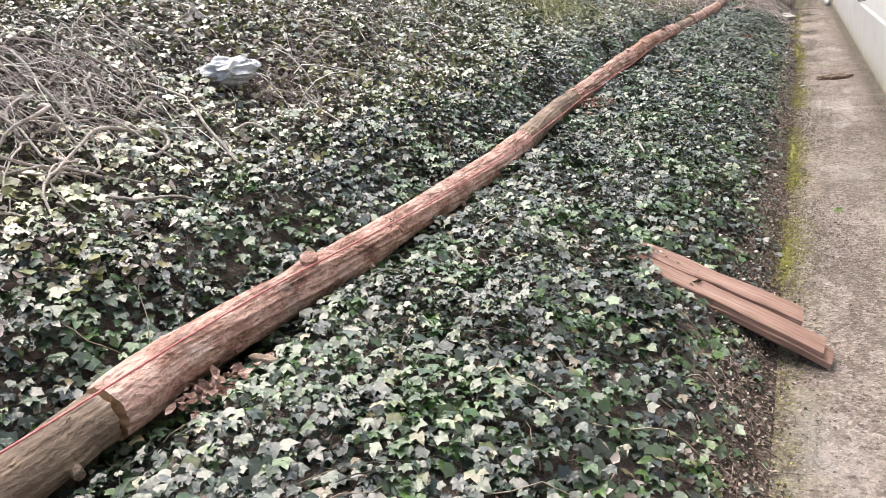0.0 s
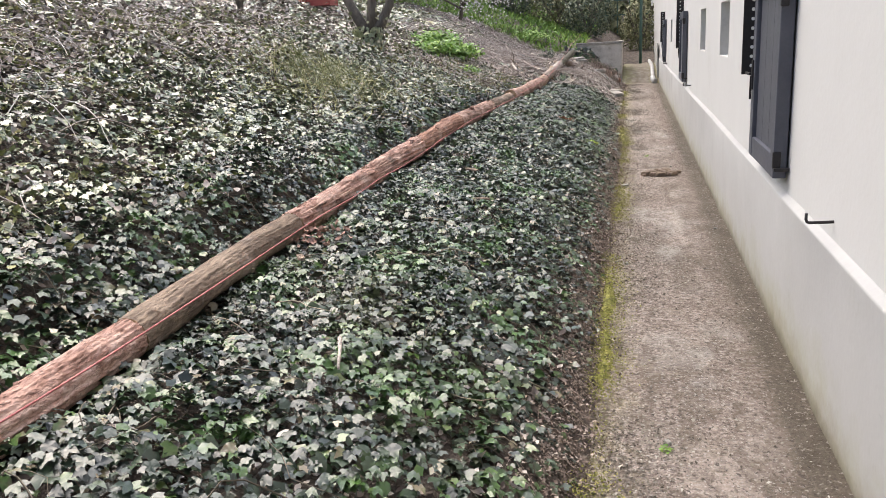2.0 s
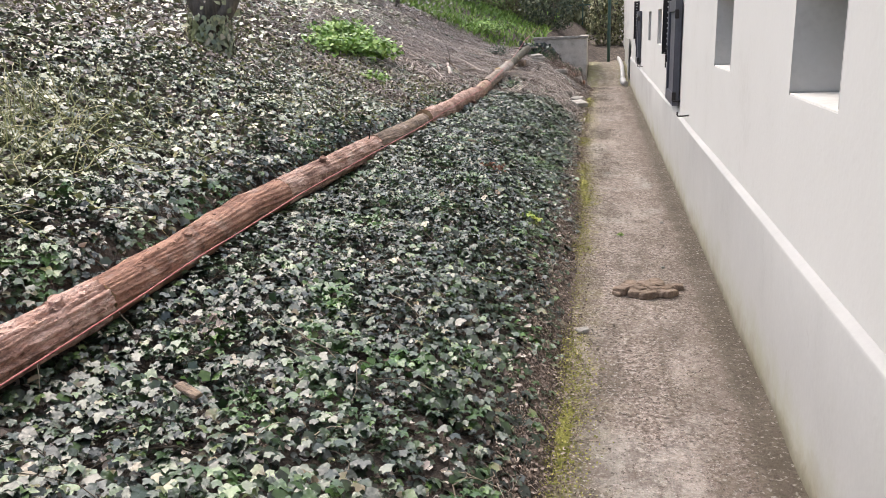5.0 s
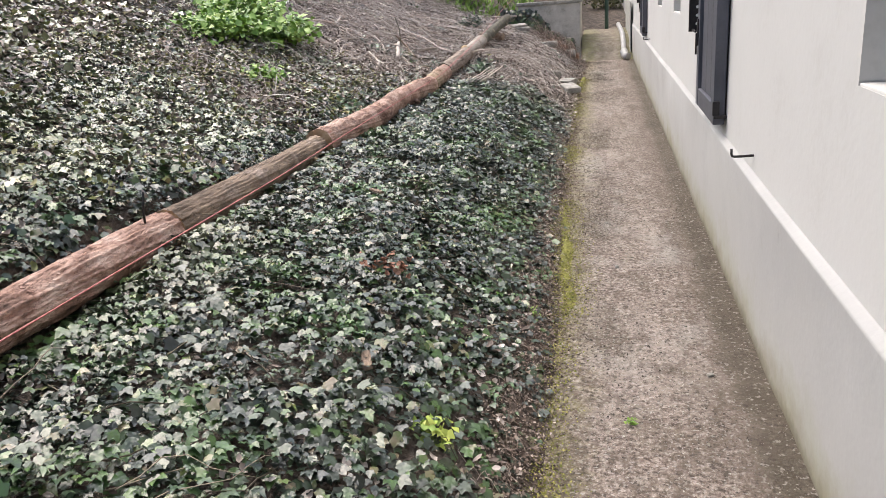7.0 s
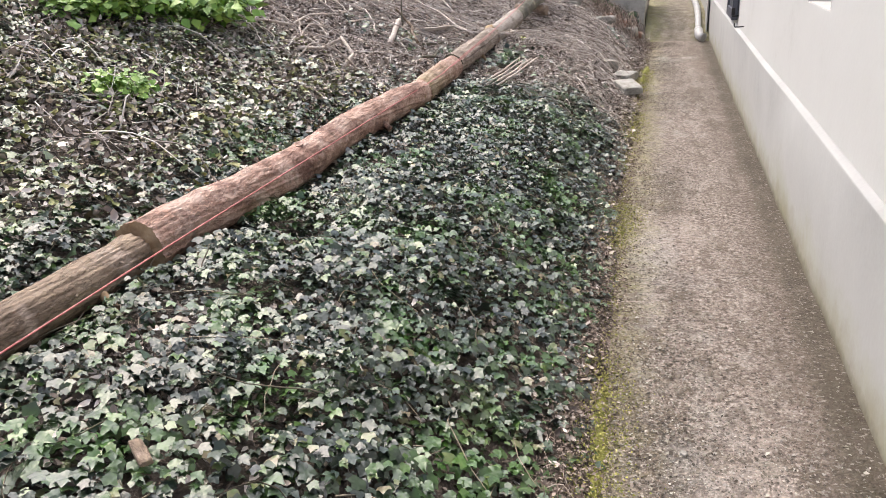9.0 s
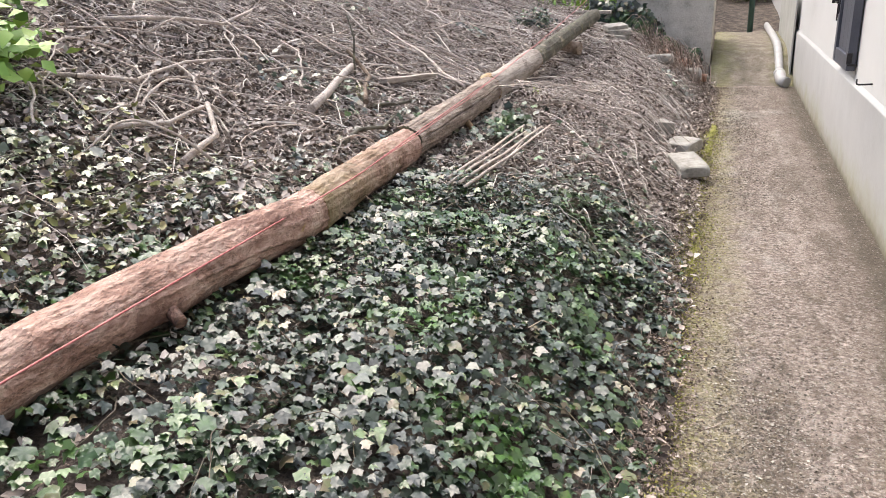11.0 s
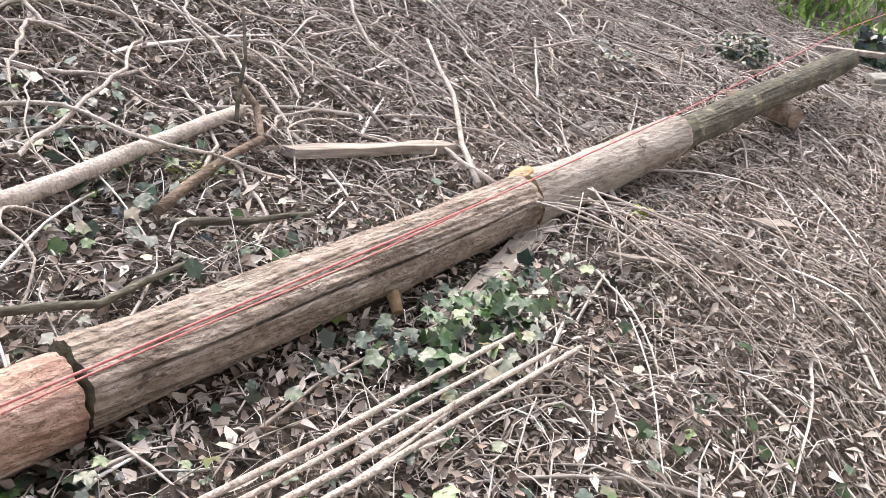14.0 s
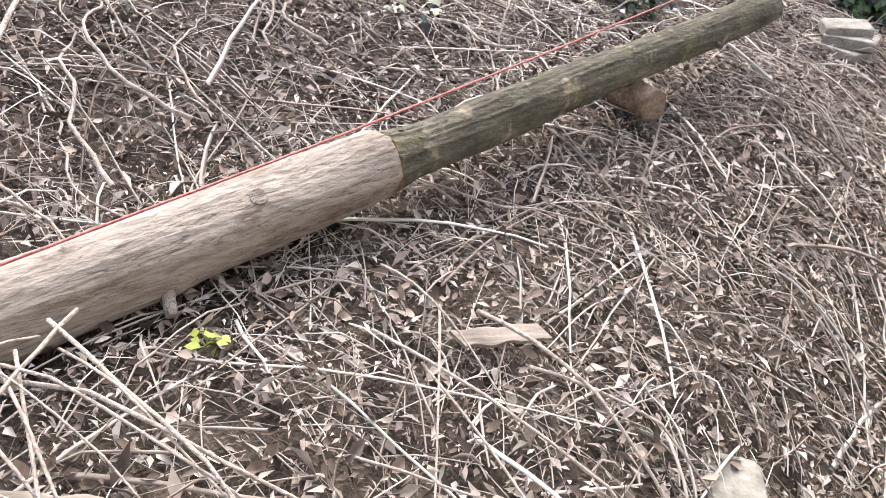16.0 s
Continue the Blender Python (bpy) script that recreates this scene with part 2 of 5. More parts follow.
def layer(m, colour, scale, lo, hi, strength, stretch=(1, 1, 1), ridge=False, detail=6):
    """Lays one more colour over a surface where a noise lies between lo and hi; ridge: along thin lines of that noise."""
    n, l = m.node_tree.nodes, m.node_tree.links
    base = n["Principled BSDF"].inputs["Base Color"]
    co = n.new("ShaderNodeTexCoord")
    mp = n.new("ShaderNodeMapping")
    mp.inputs["Scale"].default_value = stretch
    mp.inputs["Location"].default_value = (scale * 0.37, 1.3, lo * 7)
    l.new(co.outputs["Object"], mp.inputs[0])
    nz = n.new("ShaderNodeTexNoise")
    nz.inputs["Scale"].default_value, nz.inputs["Detail"].default_value, nz.inputs["Roughness"].default_value = scale, detail, 0.65
    l.new(mp.outputs[0], nz.inputs["Vector"])
    v = nz.outputs[0]
    if ridge:
        a = n.new("ShaderNodeMath")
        a.operation = "SUBTRACT"
        l.new(v, a.inputs[0])
        a.inputs[1].default_value = 0.5
        b = n.new("ShaderNodeMath")
        b.operation = "ABSOLUTE"
        l.new(a.outputs[0], b.inputs[0])
        v = b.outputs[0]
    mr = n.new("ShaderNodeMapRange")
    mr.inputs["From Min"].default_value, mr.inputs["From Max"].default_value, mr.inputs["To Max"].default_value = lo, hi, strength
    l.new(v, mr.inputs["Value"])
    mx = n.new("ShaderNodeMixRGB")
    l.new(mr.outputs[0], mx.inputs[0])
    l.new(base.links[0].from_socket, mx.inputs[1])
    mx.inputs[2].default_value = (*colour, 1)
    l.new(mx.outputs[0], base)
    return m


# fresh growth in drifts, yellowing in others
layer(IVY, (0.075, 0.19, 0.022), 3.2, 0.5, 0.64, 0.55)
layer(IVY, (0.2, 0.2, 0.08), 0.7, 0.57, 0.74, 0.35)
layer(IVY_LIT, (0.26, 0.26, 0.08), 0.8, 0.53, 0.68, 0.55)
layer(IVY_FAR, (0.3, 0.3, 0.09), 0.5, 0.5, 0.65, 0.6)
for m in (BARK_RED, BARK_PINK, BARK_RUST, BARK_GREY):
    layer(m, (0.09, 0.052, 0.038), 9, 0.6, 0.68, 0.6)
    layer(m, (0.06, 0.036, 0.027), 20, 0.014, 0.0, 0.6, (1, 0.3, 1), True, 4)
    layer(m, (0.62, 0.5, 0.43), 5, 0.55, 0.7, 0.5)
layer(BARK_PINK, (0.15, 0.072, 0.054), 4.2, 0.55, 0.6, 0.7, (1, 0.7, 1), detail=8)
layer(BARK_PINK, (0.56, 0.44, 0.37), 3.1, 0.55, 0.63, 0.6, (1, 0.6, 1), detail=8)
layer(WOOD_PALE, (0.06, 0.045, 0.035), 20, 0.016, 0.0, 0.8, (1, 0.12, 1), True, 5)
layer(WOOD_PALE, (0.12, 0.085, 0.06), 7, 0.57, 0.66, 0.7, (1, 0.5, 1))
layer(WOOD_PEELED, (0.12, 0.085, 0.06), 9, 0.58, 0.66, 0.7, (1, 0.5, 1))
layer(WOOD_PEELED, (0.07, 0.05, 0.04), 22, 0.012, 0.0, 0.7, (1, 0.08, 1), True, 3)
layer(BARK_DARK, (0.2, 0.2, 0.08), 5, 0.56, 0.66, 0.5)
layer(BARK_DARK, (0.4, 0.34, 0.26), 8, 0.58, 0.66, 0.7)
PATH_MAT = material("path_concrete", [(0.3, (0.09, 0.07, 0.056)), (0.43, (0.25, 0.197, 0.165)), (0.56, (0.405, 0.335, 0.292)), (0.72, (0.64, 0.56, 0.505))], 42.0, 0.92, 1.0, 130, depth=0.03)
layer(PATH_MAT, (0.49, 0.415, 0.37), 2.8, 0.5, 0.6, 0.75, (1, 0.35, 1))
layer(PATH_MAT, (0.17, 0.135, 0.105), 4.0, 0.52, 0.6, 0.7, (1, 0.3, 1))
layer(PATH_MAT, (0.3, 0.25, 0.2), 11, 0.54, 0.6, 0.6)
layer(PATH_MAT, (0.66, 0.62, 0.58), 75, 0.6, 0.66, 0.8, detail=2)
layer(PATH_MAT, (0.08, 0.062, 0.05), 38, 0.59, 0.65, 0.8, detail=4)
n, l = PATH_MAT.node_tree.nodes, PATH_MAT.node_tree.links
grit = n.new("ShaderNodeTexVoronoi")
grit.inputs["Scale"].default_value = 110
co = n.new("ShaderNodeTexCoord")
l.new(co.outputs["Object"], grit.inputs["Vector"])
spots = n.new("ShaderNodeTexNoise")
spots.inputs["Scale"].default_value, spots.inputs["Detail"].default_value = 9.0, 8
l.new(co.outputs["Object"], spots.inputs["Vector"])
mul = n.new("ShaderNodeMath")
mul.operation = "MULTIPLY"
l.new(grit.outputs["Color"], mul.inputs[0])
l.new(spots.outputs[0], mul.inputs[1])
rampg = n.new("ShaderNodeValToRGB")
rampg.color_ramp.elements[0].position, rampg.color_ramp.elements[0].color = 0.04, (0.35, 0.33, 0.32, 1)
rampg.color_ramp.elements[1].position, rampg.color_ramp.elements[1].color = 0.3, (1.08, 1.06, 1.04, 1)
l.new(mul.outputs[0], rampg.inputs[0])
mixg = n.new("ShaderNodeMixRGB")
mixg.blend_type = "MULTIPLY"
mixg.inputs[0].default_value = 0.5
base_in = n["Principled BSDF"].inputs["Base Color"]
l.new(base_in.links[0].from_socket, mixg.inputs[1])
l.new(rampg.outputs[0], mixg.inputs[2])
l.new(mixg.outputs[0], base_in)
layer(PATH_MAT, (0.6, 0.56, 0.52), 1.3, 0.57, 0.68, 0.55, (1, 0.6, 1))
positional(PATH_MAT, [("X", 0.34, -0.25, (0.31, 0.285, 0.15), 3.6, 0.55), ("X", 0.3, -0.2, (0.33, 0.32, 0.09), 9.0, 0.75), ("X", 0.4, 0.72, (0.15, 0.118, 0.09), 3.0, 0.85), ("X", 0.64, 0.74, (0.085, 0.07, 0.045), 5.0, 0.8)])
layer(PATH_MAT, (0.15, 0.115, 0.09), 13, 0.54, 0.59, 0.5, (1, 0.6, 1), detail=10)
layer(PATH_MAT, (0.07, 0.054, 0.043), 45, 0.585, 0.635, 0.65, detail=5)
layer(PATH_MAT, (0.62, 0.57, 0.52), 52, 0.58, 0.63, 0.45, detail=5)
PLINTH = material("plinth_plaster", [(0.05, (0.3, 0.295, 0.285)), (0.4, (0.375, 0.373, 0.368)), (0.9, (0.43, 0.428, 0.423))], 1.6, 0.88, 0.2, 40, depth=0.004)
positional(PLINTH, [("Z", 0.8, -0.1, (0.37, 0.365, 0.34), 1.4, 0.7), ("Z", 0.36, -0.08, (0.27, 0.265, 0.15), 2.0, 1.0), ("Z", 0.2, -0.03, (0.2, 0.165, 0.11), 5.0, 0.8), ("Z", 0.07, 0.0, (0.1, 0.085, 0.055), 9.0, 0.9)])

# ---- helpers of this scene ----
def part(name, bm, mat, parent=None, label=""):
    me = bpy.data.meshes.new(name)
    bm.to_mesh(me)
    bm.free()
    me.materials.append(mat)
    ob = new(name, me)
    if parent:
        ob.parent = parent
    if label:
        ob["label"] = label
    return ob


def thing(name, label, category, at=(0, 0, 0), group="", kind=""):
    ob = new(name)
    ob.location = at
    ob.empty_display_size = 0.1
    return tagged(ob, label, category, group, kind)


def arrays(name, verts, faces, mat, parent=None, smooth=True):
    """A mesh object from numpy arrays of points and equal-sided faces."""
    verts, faces = np.asarray(verts, np.float32), np.asarray(faces, np.int32)
    me = bpy.data.meshes.new(name)
    k = faces.shape[1]
    me.vertices.add(len(verts))
    me.vertices.foreach_set("co", verts.ravel())
    me.loops.add(faces.size)
    me.loops.foreach_set("vertex_index", faces.ravel())
    me.polygons.add(len(faces))
    me.polygons.foreach_set("loop_start", np.arange(len(faces), dtype=np.int32) * k)
    me.update(calc_edges=True)
    me.polygons.foreach_set("use_smooth", np.full(len(faces), smooth))
    me.materials.append(mat)
    ob = new(name, me)
    if parent:
        ob.parent = parent
    return ob


def box(bm, a, b, bevel=0.0):
    r = bmesh.ops.create_cube(bm, size=1)["verts"]
    for v in r:
        v.co = Vector([a[i] if v.co[i] < 0 else b[i] for i in range(3)])
    if bevel:
        es = list({e for v in r for e in v.link_edges})
        bmesh.ops.bevel(bm, geom=es, offset=bevel, segments=2, affect="EDGES", profile=0.6)
    return bm


def boxed(name, a, b, mat, parent=None, bevel=0.004, label=""):
    return part(name, box(bmesh.new(), a, b, bevel), mat, parent, label)


def noise2(x, y, f, seed=0.0):
    """Smooth noise in -1..1 from a few sines, for numpy arrays."""
    s = 0
    for k, (a, b, c) in enumerate(((1.0, 0.37, 0.1), (-0.61, 1.13, 2.2), (0.83, -0.92, 4.1), (1.71, 0.66, 1.3), (-0.4, -1.9, 5.2))):
        s = s + np.sin(f * (a * x + b * y) + c + seed * (k + 1.7)) / (1 + 0.25 * k)
    return s / 3.0


AX = np.array([-80, -30, -12, -7, -4.2, -3.2, -3.0, -2.65, -2.3, -2.0, -1.65, -1.52, -1.3, -1.0, -0.7, -0.4, -0.2, -0.1, 0.0, 0.1])
AZ = np.array([14, 8, 3.9, 2.6, 1.8, 1.5, 1.42, 1.24, 1.03, 0.9, 0.76, 0.62, 0.53, 0.48, 0.42, 0.32, 0.2, 0.12, 0.02, -0.03])
BX = np.array([-80, -30, -12, -7, -4.2, -3.2, -2.7, -2.3, -2.1, -1.83, -1.55, -1.3, -1.0, -0.7, -0.4, -0.28, -0.12, 0.0, 0.1])
BZ = np.array([14, 8, 4.0, 2.75, 1.68, 1.2, 1.0, 0.82, 0.74, 0.66, 0.55, 0.51, 0.46, 0.38, 0.22, 0.14, 0.06, 0.01, -0.03])
CX = np.array([-80, -30, -12, -7, -4.2, -3.2, -2.6, -2.3, -2.0, -1.6, -1.2, -1.0, -0.6, -0.4, -0.2, -0.1, 0.1])
CZ = np.array([14, 8, 3.8, 2.6, 1.75, 1.26, 1.0, 0.88, 0.75, 0.64, 0.55, 0.485, 0.35, 0.22, 0.09, 0.03, -0.03])


# the line, height and thickness of the row of logs
LY = [-1.5, 1.5, 2.0, 2.8, 3.6, 4.2, 4.9, 5.8, 6.6, 8.0, 9.2, 10.0, 10.9, 12.0, 12.9, 14.5, 15.0, 15.4, 16.0, 16.7, 17.1, 17.6, 18.2, 18.8, 19.4, 20.0, 20.5, 21.1, 21.5, 22.1, 23.3, 24.6]
LX = [-1.33, -1.37, -1.41, -1.35, -1.32, -1.3, -1.34, -1.42, -1.42, -1.47, -1.49, -1.55, -1.54, -1.55, -1.555, -1.6, -1.53, -1.49, -1.53, -1.48, -1.46, -1.52, -1.555, -1.56, -1.56, -1.555, -1.535, -1.507, -1.49, -1.462, -1.39, -1.3]
LZ = [0.485, 0.505, 0.515, 0.524, 0.53, 0.538, 0.545, 0.556, 0.566, 0.59, 0.6, 0.608, 0.6, 0.588, 0.567, 0.552, 0.56, 0.57, 0.58, 0.59, 0.578, 0.568, 0.572, 0.586, 0.608, 0.643, 0.686, 0.74, 0.774, 0.832, 0.95, 1.06]
RY = [-1.5, 1.7, 1.8, 3.0, 4.5, 6.0, 8.5, 11.0, 12.2, 13.5, 14.21, 14.22, 14.9, 17.2, 18.4, 20.0, 20.2, 21.1, 21.2, 23.0, 24.2]
RR = [0.064, 0.066, 0.074, 0.067, 0.064, 0.065, 0.073, 0.08, 0.085, 0.074, 0.07, 0.1, 0.086, 0.089, 0.091, 0.092, 0.093, 0.09, 0.073, 0.071, 0.066]


def step(a, b, v):
    t = np.clip((v - a) / (b - a), 0, 1)
    return t * t * (3 - 2 * t)


def top(x, y):
    """The height of the cover (leaves or brush) over the plan."""
    e = x + 0.1 * step(12, 18.5, y) * step(-0.7, -0.2, x)
    a, b, c = np.interp(e, AX, AZ), np.interp(e, BX, BZ), np.interp(e, CX, CZ)
    ab = step(11.5, 14.0, y)
    z = a * (1 - ab) + b * ab
    bc = step(18.8, 20.6, y)
    z = z * (1 - bc) + c * bc
    dx = x - np.interp(y, LY, LX)
    lz = np.interp(y, LY, LZ)
    dip = np.minimum(z, lz - 0.05 + 0.3 * np.maximum(0, dx - 0.12))
    w = step(-0.1, 0.02, dx) * step(0.55, 0.4, dx) * step(19.6, 18.8, y)
    z = z * (1 - w) + dip * w
    left = step(-0.1, -1.4, x)
    z = z + left * 0.04 * noise2(x, y, 2.1) + left * step(-2.5, -6, x) * 0.15 * noise2(x, y, 0.7, 3)
    z = z + 0.13 * step(21.2, 23.8, y) * step(-0.6, -1.2, x) * step(-2.6, -1.8, x)
    far = step(25.5, 30, y)
    z = z + far * np.maximum(0, 0.5 + (y - 27) * 0.045)
    return z + step(45, 110, y) * 9


def ground(x, y):
    left = step(0.0, -0.5, x)
    return top(x, y) - 0.06 * left + 0.012 * left * noise2(x, y, 11.0, 1)


# ---- ground, path, house ----
def axis_steps(bounds):
    out = []
    for a, b, d in bounds:
        out += list(np.arange(a, b, d))
    return np.array(out + [bounds[-1][1]])


gx = axis_steps([(-80, -12, 6), (-12, -5, 0.8), (-5, -3.2, 0.2), (-3.2, 0.2, 0.05), (0.2, 1.2, 0.5), (1.2, 80, 8)])
gy = axis_steps([(-70, -4, 6), (-4, 27, 0.1), (27, 40, 0.8), (40, 140, 8)])
XX, YY = np.meshgrid(gx, gy)
ZZ = ground(XX, YY)
nx, ny = len(gx), len(gy)
idx = np.arange(nx * ny).reshape(ny, nx)
ground_ob = arrays("ground", np.stack([XX.ravel(), YY.ravel(), ZZ.ravel()], 1), np.stack([idx[:-1, :-1], idx[:-1, 1:], idx[1:, 1:], idx[1:, :-1]], -1).reshape(-1, 4), SOIL)
tagged(ground_ob, "dark brown soil bank under ivy and dead brush", "ground", kind="structure")

px = np.linspace(-0.06, 0.85, 41)
py = np.linspace(-4, 26, 601)
XX, YY = np.meshgrid(px, py)
ragged = 0.035 * noise2(YY * 0, YY, 1.7) + 0.02 * noise2(YY * 0, YY, 6.0, 2) - 0.15 * step(11, 18.5, YY) + 0.04
XX = np.where(XX < 0.2, XX + ragged * (0.2 - XX) / 0.26, XX)
ZZ = 0.003 * noise2(XX, YY, 1.3)
ZZ[:, 0] -= 0.08
nx, ny = len(px), len(py)
idx = np.arange(nx * ny).reshape(ny, nx)
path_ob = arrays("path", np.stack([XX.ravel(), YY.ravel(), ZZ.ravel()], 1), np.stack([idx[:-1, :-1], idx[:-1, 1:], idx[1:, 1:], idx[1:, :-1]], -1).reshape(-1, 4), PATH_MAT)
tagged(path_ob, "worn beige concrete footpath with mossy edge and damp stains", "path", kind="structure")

WALL = 0.84
SILL, HEAD = 1.15, 1.56
OPEN = [(a + 7.15 * k, b + 7.15 * k) for k in (-1, 0, 1) for a, b in ((8.93, 9.55), (10.92, 11.54))]
bm = bmesh.new()
box(bm, (WALL, -4, 0), (WALL + 0.4, 42, SILL))
box(bm, (WALL, -4, HEAD), (WALL + 0.4, 42, 4.6))
edges = [-4] + [v for o in OPEN for v in o] + [42]
for a, b in zip(edges[::2], edges[1::2]):
    box(bm, (WALL, a, SILL), (WALL + 0.4, b, HEAD))
tagged(part("wall_house", bm, PLASTER), "long white plastered house wall with small recessed windows", "wall", kind="structure")
box(bm := bmesh.new(), (WALL + 0.4, -4, 0), (8, -3.6, 4.6))
box(bm, (WALL + 0.4, 41.6, 0), (8, 42, 4.6))
box(bm, (7.6, -3.6, 0), (8, 41.6, 4.6))
tagged(part("wall_house_back", bm, PLASTER), "plain white plastered walls closing the house", "wall", kind="structure")
bm = bmesh.new()
v = [bm.verts.new(c) for c in ((0.5, -4.3, 4.5), (8.4, -4.3, 4.5), (4.4, -4.3, 6.6), (0.5, 42.3, 4.5), (8.4, 42.3, 4.5), (4.4, 42.3, 6.6))]
for f in ((0, 2, 1), (3, 4, 5), (0, 3, 5, 2), (1, 2, 5, 4), (0, 1, 4, 3)):
    bm.faces.new([v[k] for k in f])
tagged(part("roof", bm, ROOF), "red clay tiled pitched roof", "roof", kind="structure")

# plinth with a sloped ledge, its foot uneven
pys = np.arange(-4, 26.01, 0.08)
prof = [(0.826, -0.05), (0.823, 0.06), (0.819, 0.3), (0.814, 0.62), (0.8145, 0.628), (0.8175, 0.632), (0.842, 0.652), (0.844, 0.654), (0.86, 0.655)]
V = np.array([[x + 0.002 * noise2(np.float64(0.7 * i), y, 2.3, i) - (0.018 * max(0, noise2(np.float64(0), y, 5.0, 2)) if i == 0 else 0), y, z + (0.006 * noise2(np.float64(1), y, 1.1) if i > 2 else 0)]
              for y in pys for i, (x, z) in enumerate(prof)])
k = len(prof)
F = [[j * k + i, j * k + i + 1, (j + 1) * k + i + 1, (j + 1) * k + i] for j in range(len(pys) - 1) for i in range(k - 1)]
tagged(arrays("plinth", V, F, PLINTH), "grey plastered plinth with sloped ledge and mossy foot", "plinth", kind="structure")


def small_window(n, a, b):
    w = thing(f"window_{n}", "small recessed window with dark wooden frame", "window", (0, 0, 0), kind="structure")
    xi = WALL + 0.22
    boxed("window_sill", (WALL + 0.002, a + 0.002, SILL - 0.02), (xi, b - 0.002, SILL + 0.008), REVEAL, w)
    for ya, yb, za, zb in ((a + 0.002, a + 0.06, SILL + 0.014, HEAD - 0.002), (b - 0.06, b - 0.002, SILL + 0.014, HEAD - 0.002), (a + 0.06, b - 0.06, SILL + 0.014, SILL + 0.07), (a + 0.06, b - 0.06, HEAD - 0.06, HEAD - 0.002)):
        boxed("window_frame", (xi, ya, za), (xi + 0.05, yb, zb), IRON, w, 0.003)
    for ya, yb in ((a, a + 0.004), (b - 0.004, b)):
        boxed("reveal", (WALL - 0.001, ya, SILL + 0.013), (xi, yb, HEAD), REVEAL, w, 0)
    boxed("pane", (xi + 0.02, a + 0.061, SILL + 0.071), (xi + 0.026, b - 0.061, HEAD - 0.061), GLASS, w, 0)
    # black plate added behind the pane for the darkness of the room
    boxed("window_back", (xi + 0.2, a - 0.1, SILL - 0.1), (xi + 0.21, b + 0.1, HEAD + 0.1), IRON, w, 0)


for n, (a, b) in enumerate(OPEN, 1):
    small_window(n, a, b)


def shutter(y0, y1, z0=0.71, z1=1.6):
    """An open shutter leaf held against the wall, with its perforated bar and latch."""
    s = thing("window_shutter", "dark blue-grey painted wooden shutter leaf, open against the white wall", "shutter", (0, 0, 0), group="shutters along the house")
    xa, xb = 0.775, 0.832
    boxed("stile", (xa, y0, z0), (xb, y0 + 0.09, z1), PAINT, s, 0.006)
    boxed("stile", (xa, y1 - 0.09, z0), (xb, y1, z1), PAINT, s, 0.006)
    boxed("rail", (xa + 0.002, y0 + 0.09, z0), (xb, y1 - 0.09, z0 + 0.1), PAINT, s, 0.006)
    boxed("rail", (xa + 0.002, y0 + 0.09, z1 - 0.1), (xb, y1 - 0.09, z1), PAINT, s, 0.006)
    w = (y1 - y0 - 0.184) / 3
    for k in range(3):
        boxed("panel_board", (xa + 0.02, y0 + 0.092 + k * w, z0 + 0.101), (xb - 0.012, y0 + 0.09 + (k + 1) * w, z1 - 0.101), PAINT, s, 0.003)
    h = boxed("hinge", (xa - 0.004, y0 - 0.012, z0 + 0.045), (xa + 0.03, y0 + 0.012, z0 + 0.12), IRON, s, 0.006, "black iron hinge")
    boxed("hinge", (xa - 0.004, y0 - 0.012, z1 - 0.16), (xa + 0.03, y0 + 0.012, z1 - 0.085), IRON, s, 0.006, "black iron hinge")
    boxed("pin", (xa + 0.0, y0 - 0.03, z0 + 0.035), (xb + 0.006, y0 - 0.015, z0 + 0.05), IRON, h, 0.002)
    bar = boxed("perforated_bar", (0.735, y1 + 0.1, 1.12), (0.83, y1 + 0.115, 1.78), IRON, s, 0.002, "black perforated iron bar with pale round holes")
    # white discs set on the bar in place of its see-through holes
    for k in range(13):
        bm = bmesh.new()
        bmesh.ops.create_cone(bm, cap_ends=True, segments=12, radius1=0.009, radius2=0.009, depth=0.004, matrix=pose(0.782, y1 + 0.0985, 1.165 + k * 0.048, 90, 0, 0))
        part("rivet", bm, DOT, bar)
    bm = box(bmesh.new(), (0.766, y1 - 0.065, 1.05), (0.776, y1 - 0.035, 1.2), 0.003)
    box(bm, (0.752, y1 - 0.055, 1.122), (0.764, y1 + 0.098, 1.136), 0.004)
    box(bm, (0.758, y1 - 0.056, 1.0), (0.768, y1 - 0.044, 1.12), 0.003)
    part("latch", bm, IRON, s, "black iron slide latch")


def bent_rod(points, r, sides=8):
    bm = bmesh.new()
    rings = []
    pts = [Vector(p) for p in points]
    for i, p in enumerate(pts):
        d = (pts[min(i + 1, len(pts) - 1)] - pts[max(i - 1, 0)]).normalized()
        u = d.orthogonal().normalized() if not rings else (u - d * u.dot(d)).normalized()
        w = d.cross(u)
        rr = r[i] if isinstance(r, (list, tuple)) else r
        rings.append([bm.verts.new(p + (u * math.cos(a) + w * math.sin(a)) * rr) for a in [2 * math.pi * k / sides for k in range(sides)]])
    for a, b in zip(rings, rings[1:]):
        for k in range(sides):
            bm.faces.new((a[k], a[(k + 1) % sides], b[(k + 1) % sides], b[k])).smooth = True
    bm.faces.new(rings[0][::-1])
    bm.faces.new(rings[-1])
    return bm


def wall_hook(y):
    bm = bent_rod([(0.842, y, 0.712), (0.80, y, 0.71), (0.765, y, 0.709), (0.756, y, 0.711), (0.752, y, 0.72), (0.752, y, 0.742)], 0.0055)
    tagged(part("wall_hook", bm, IRON), "black iron L-shaped shutter hook in the white wall", "hook", "hooks along the house")


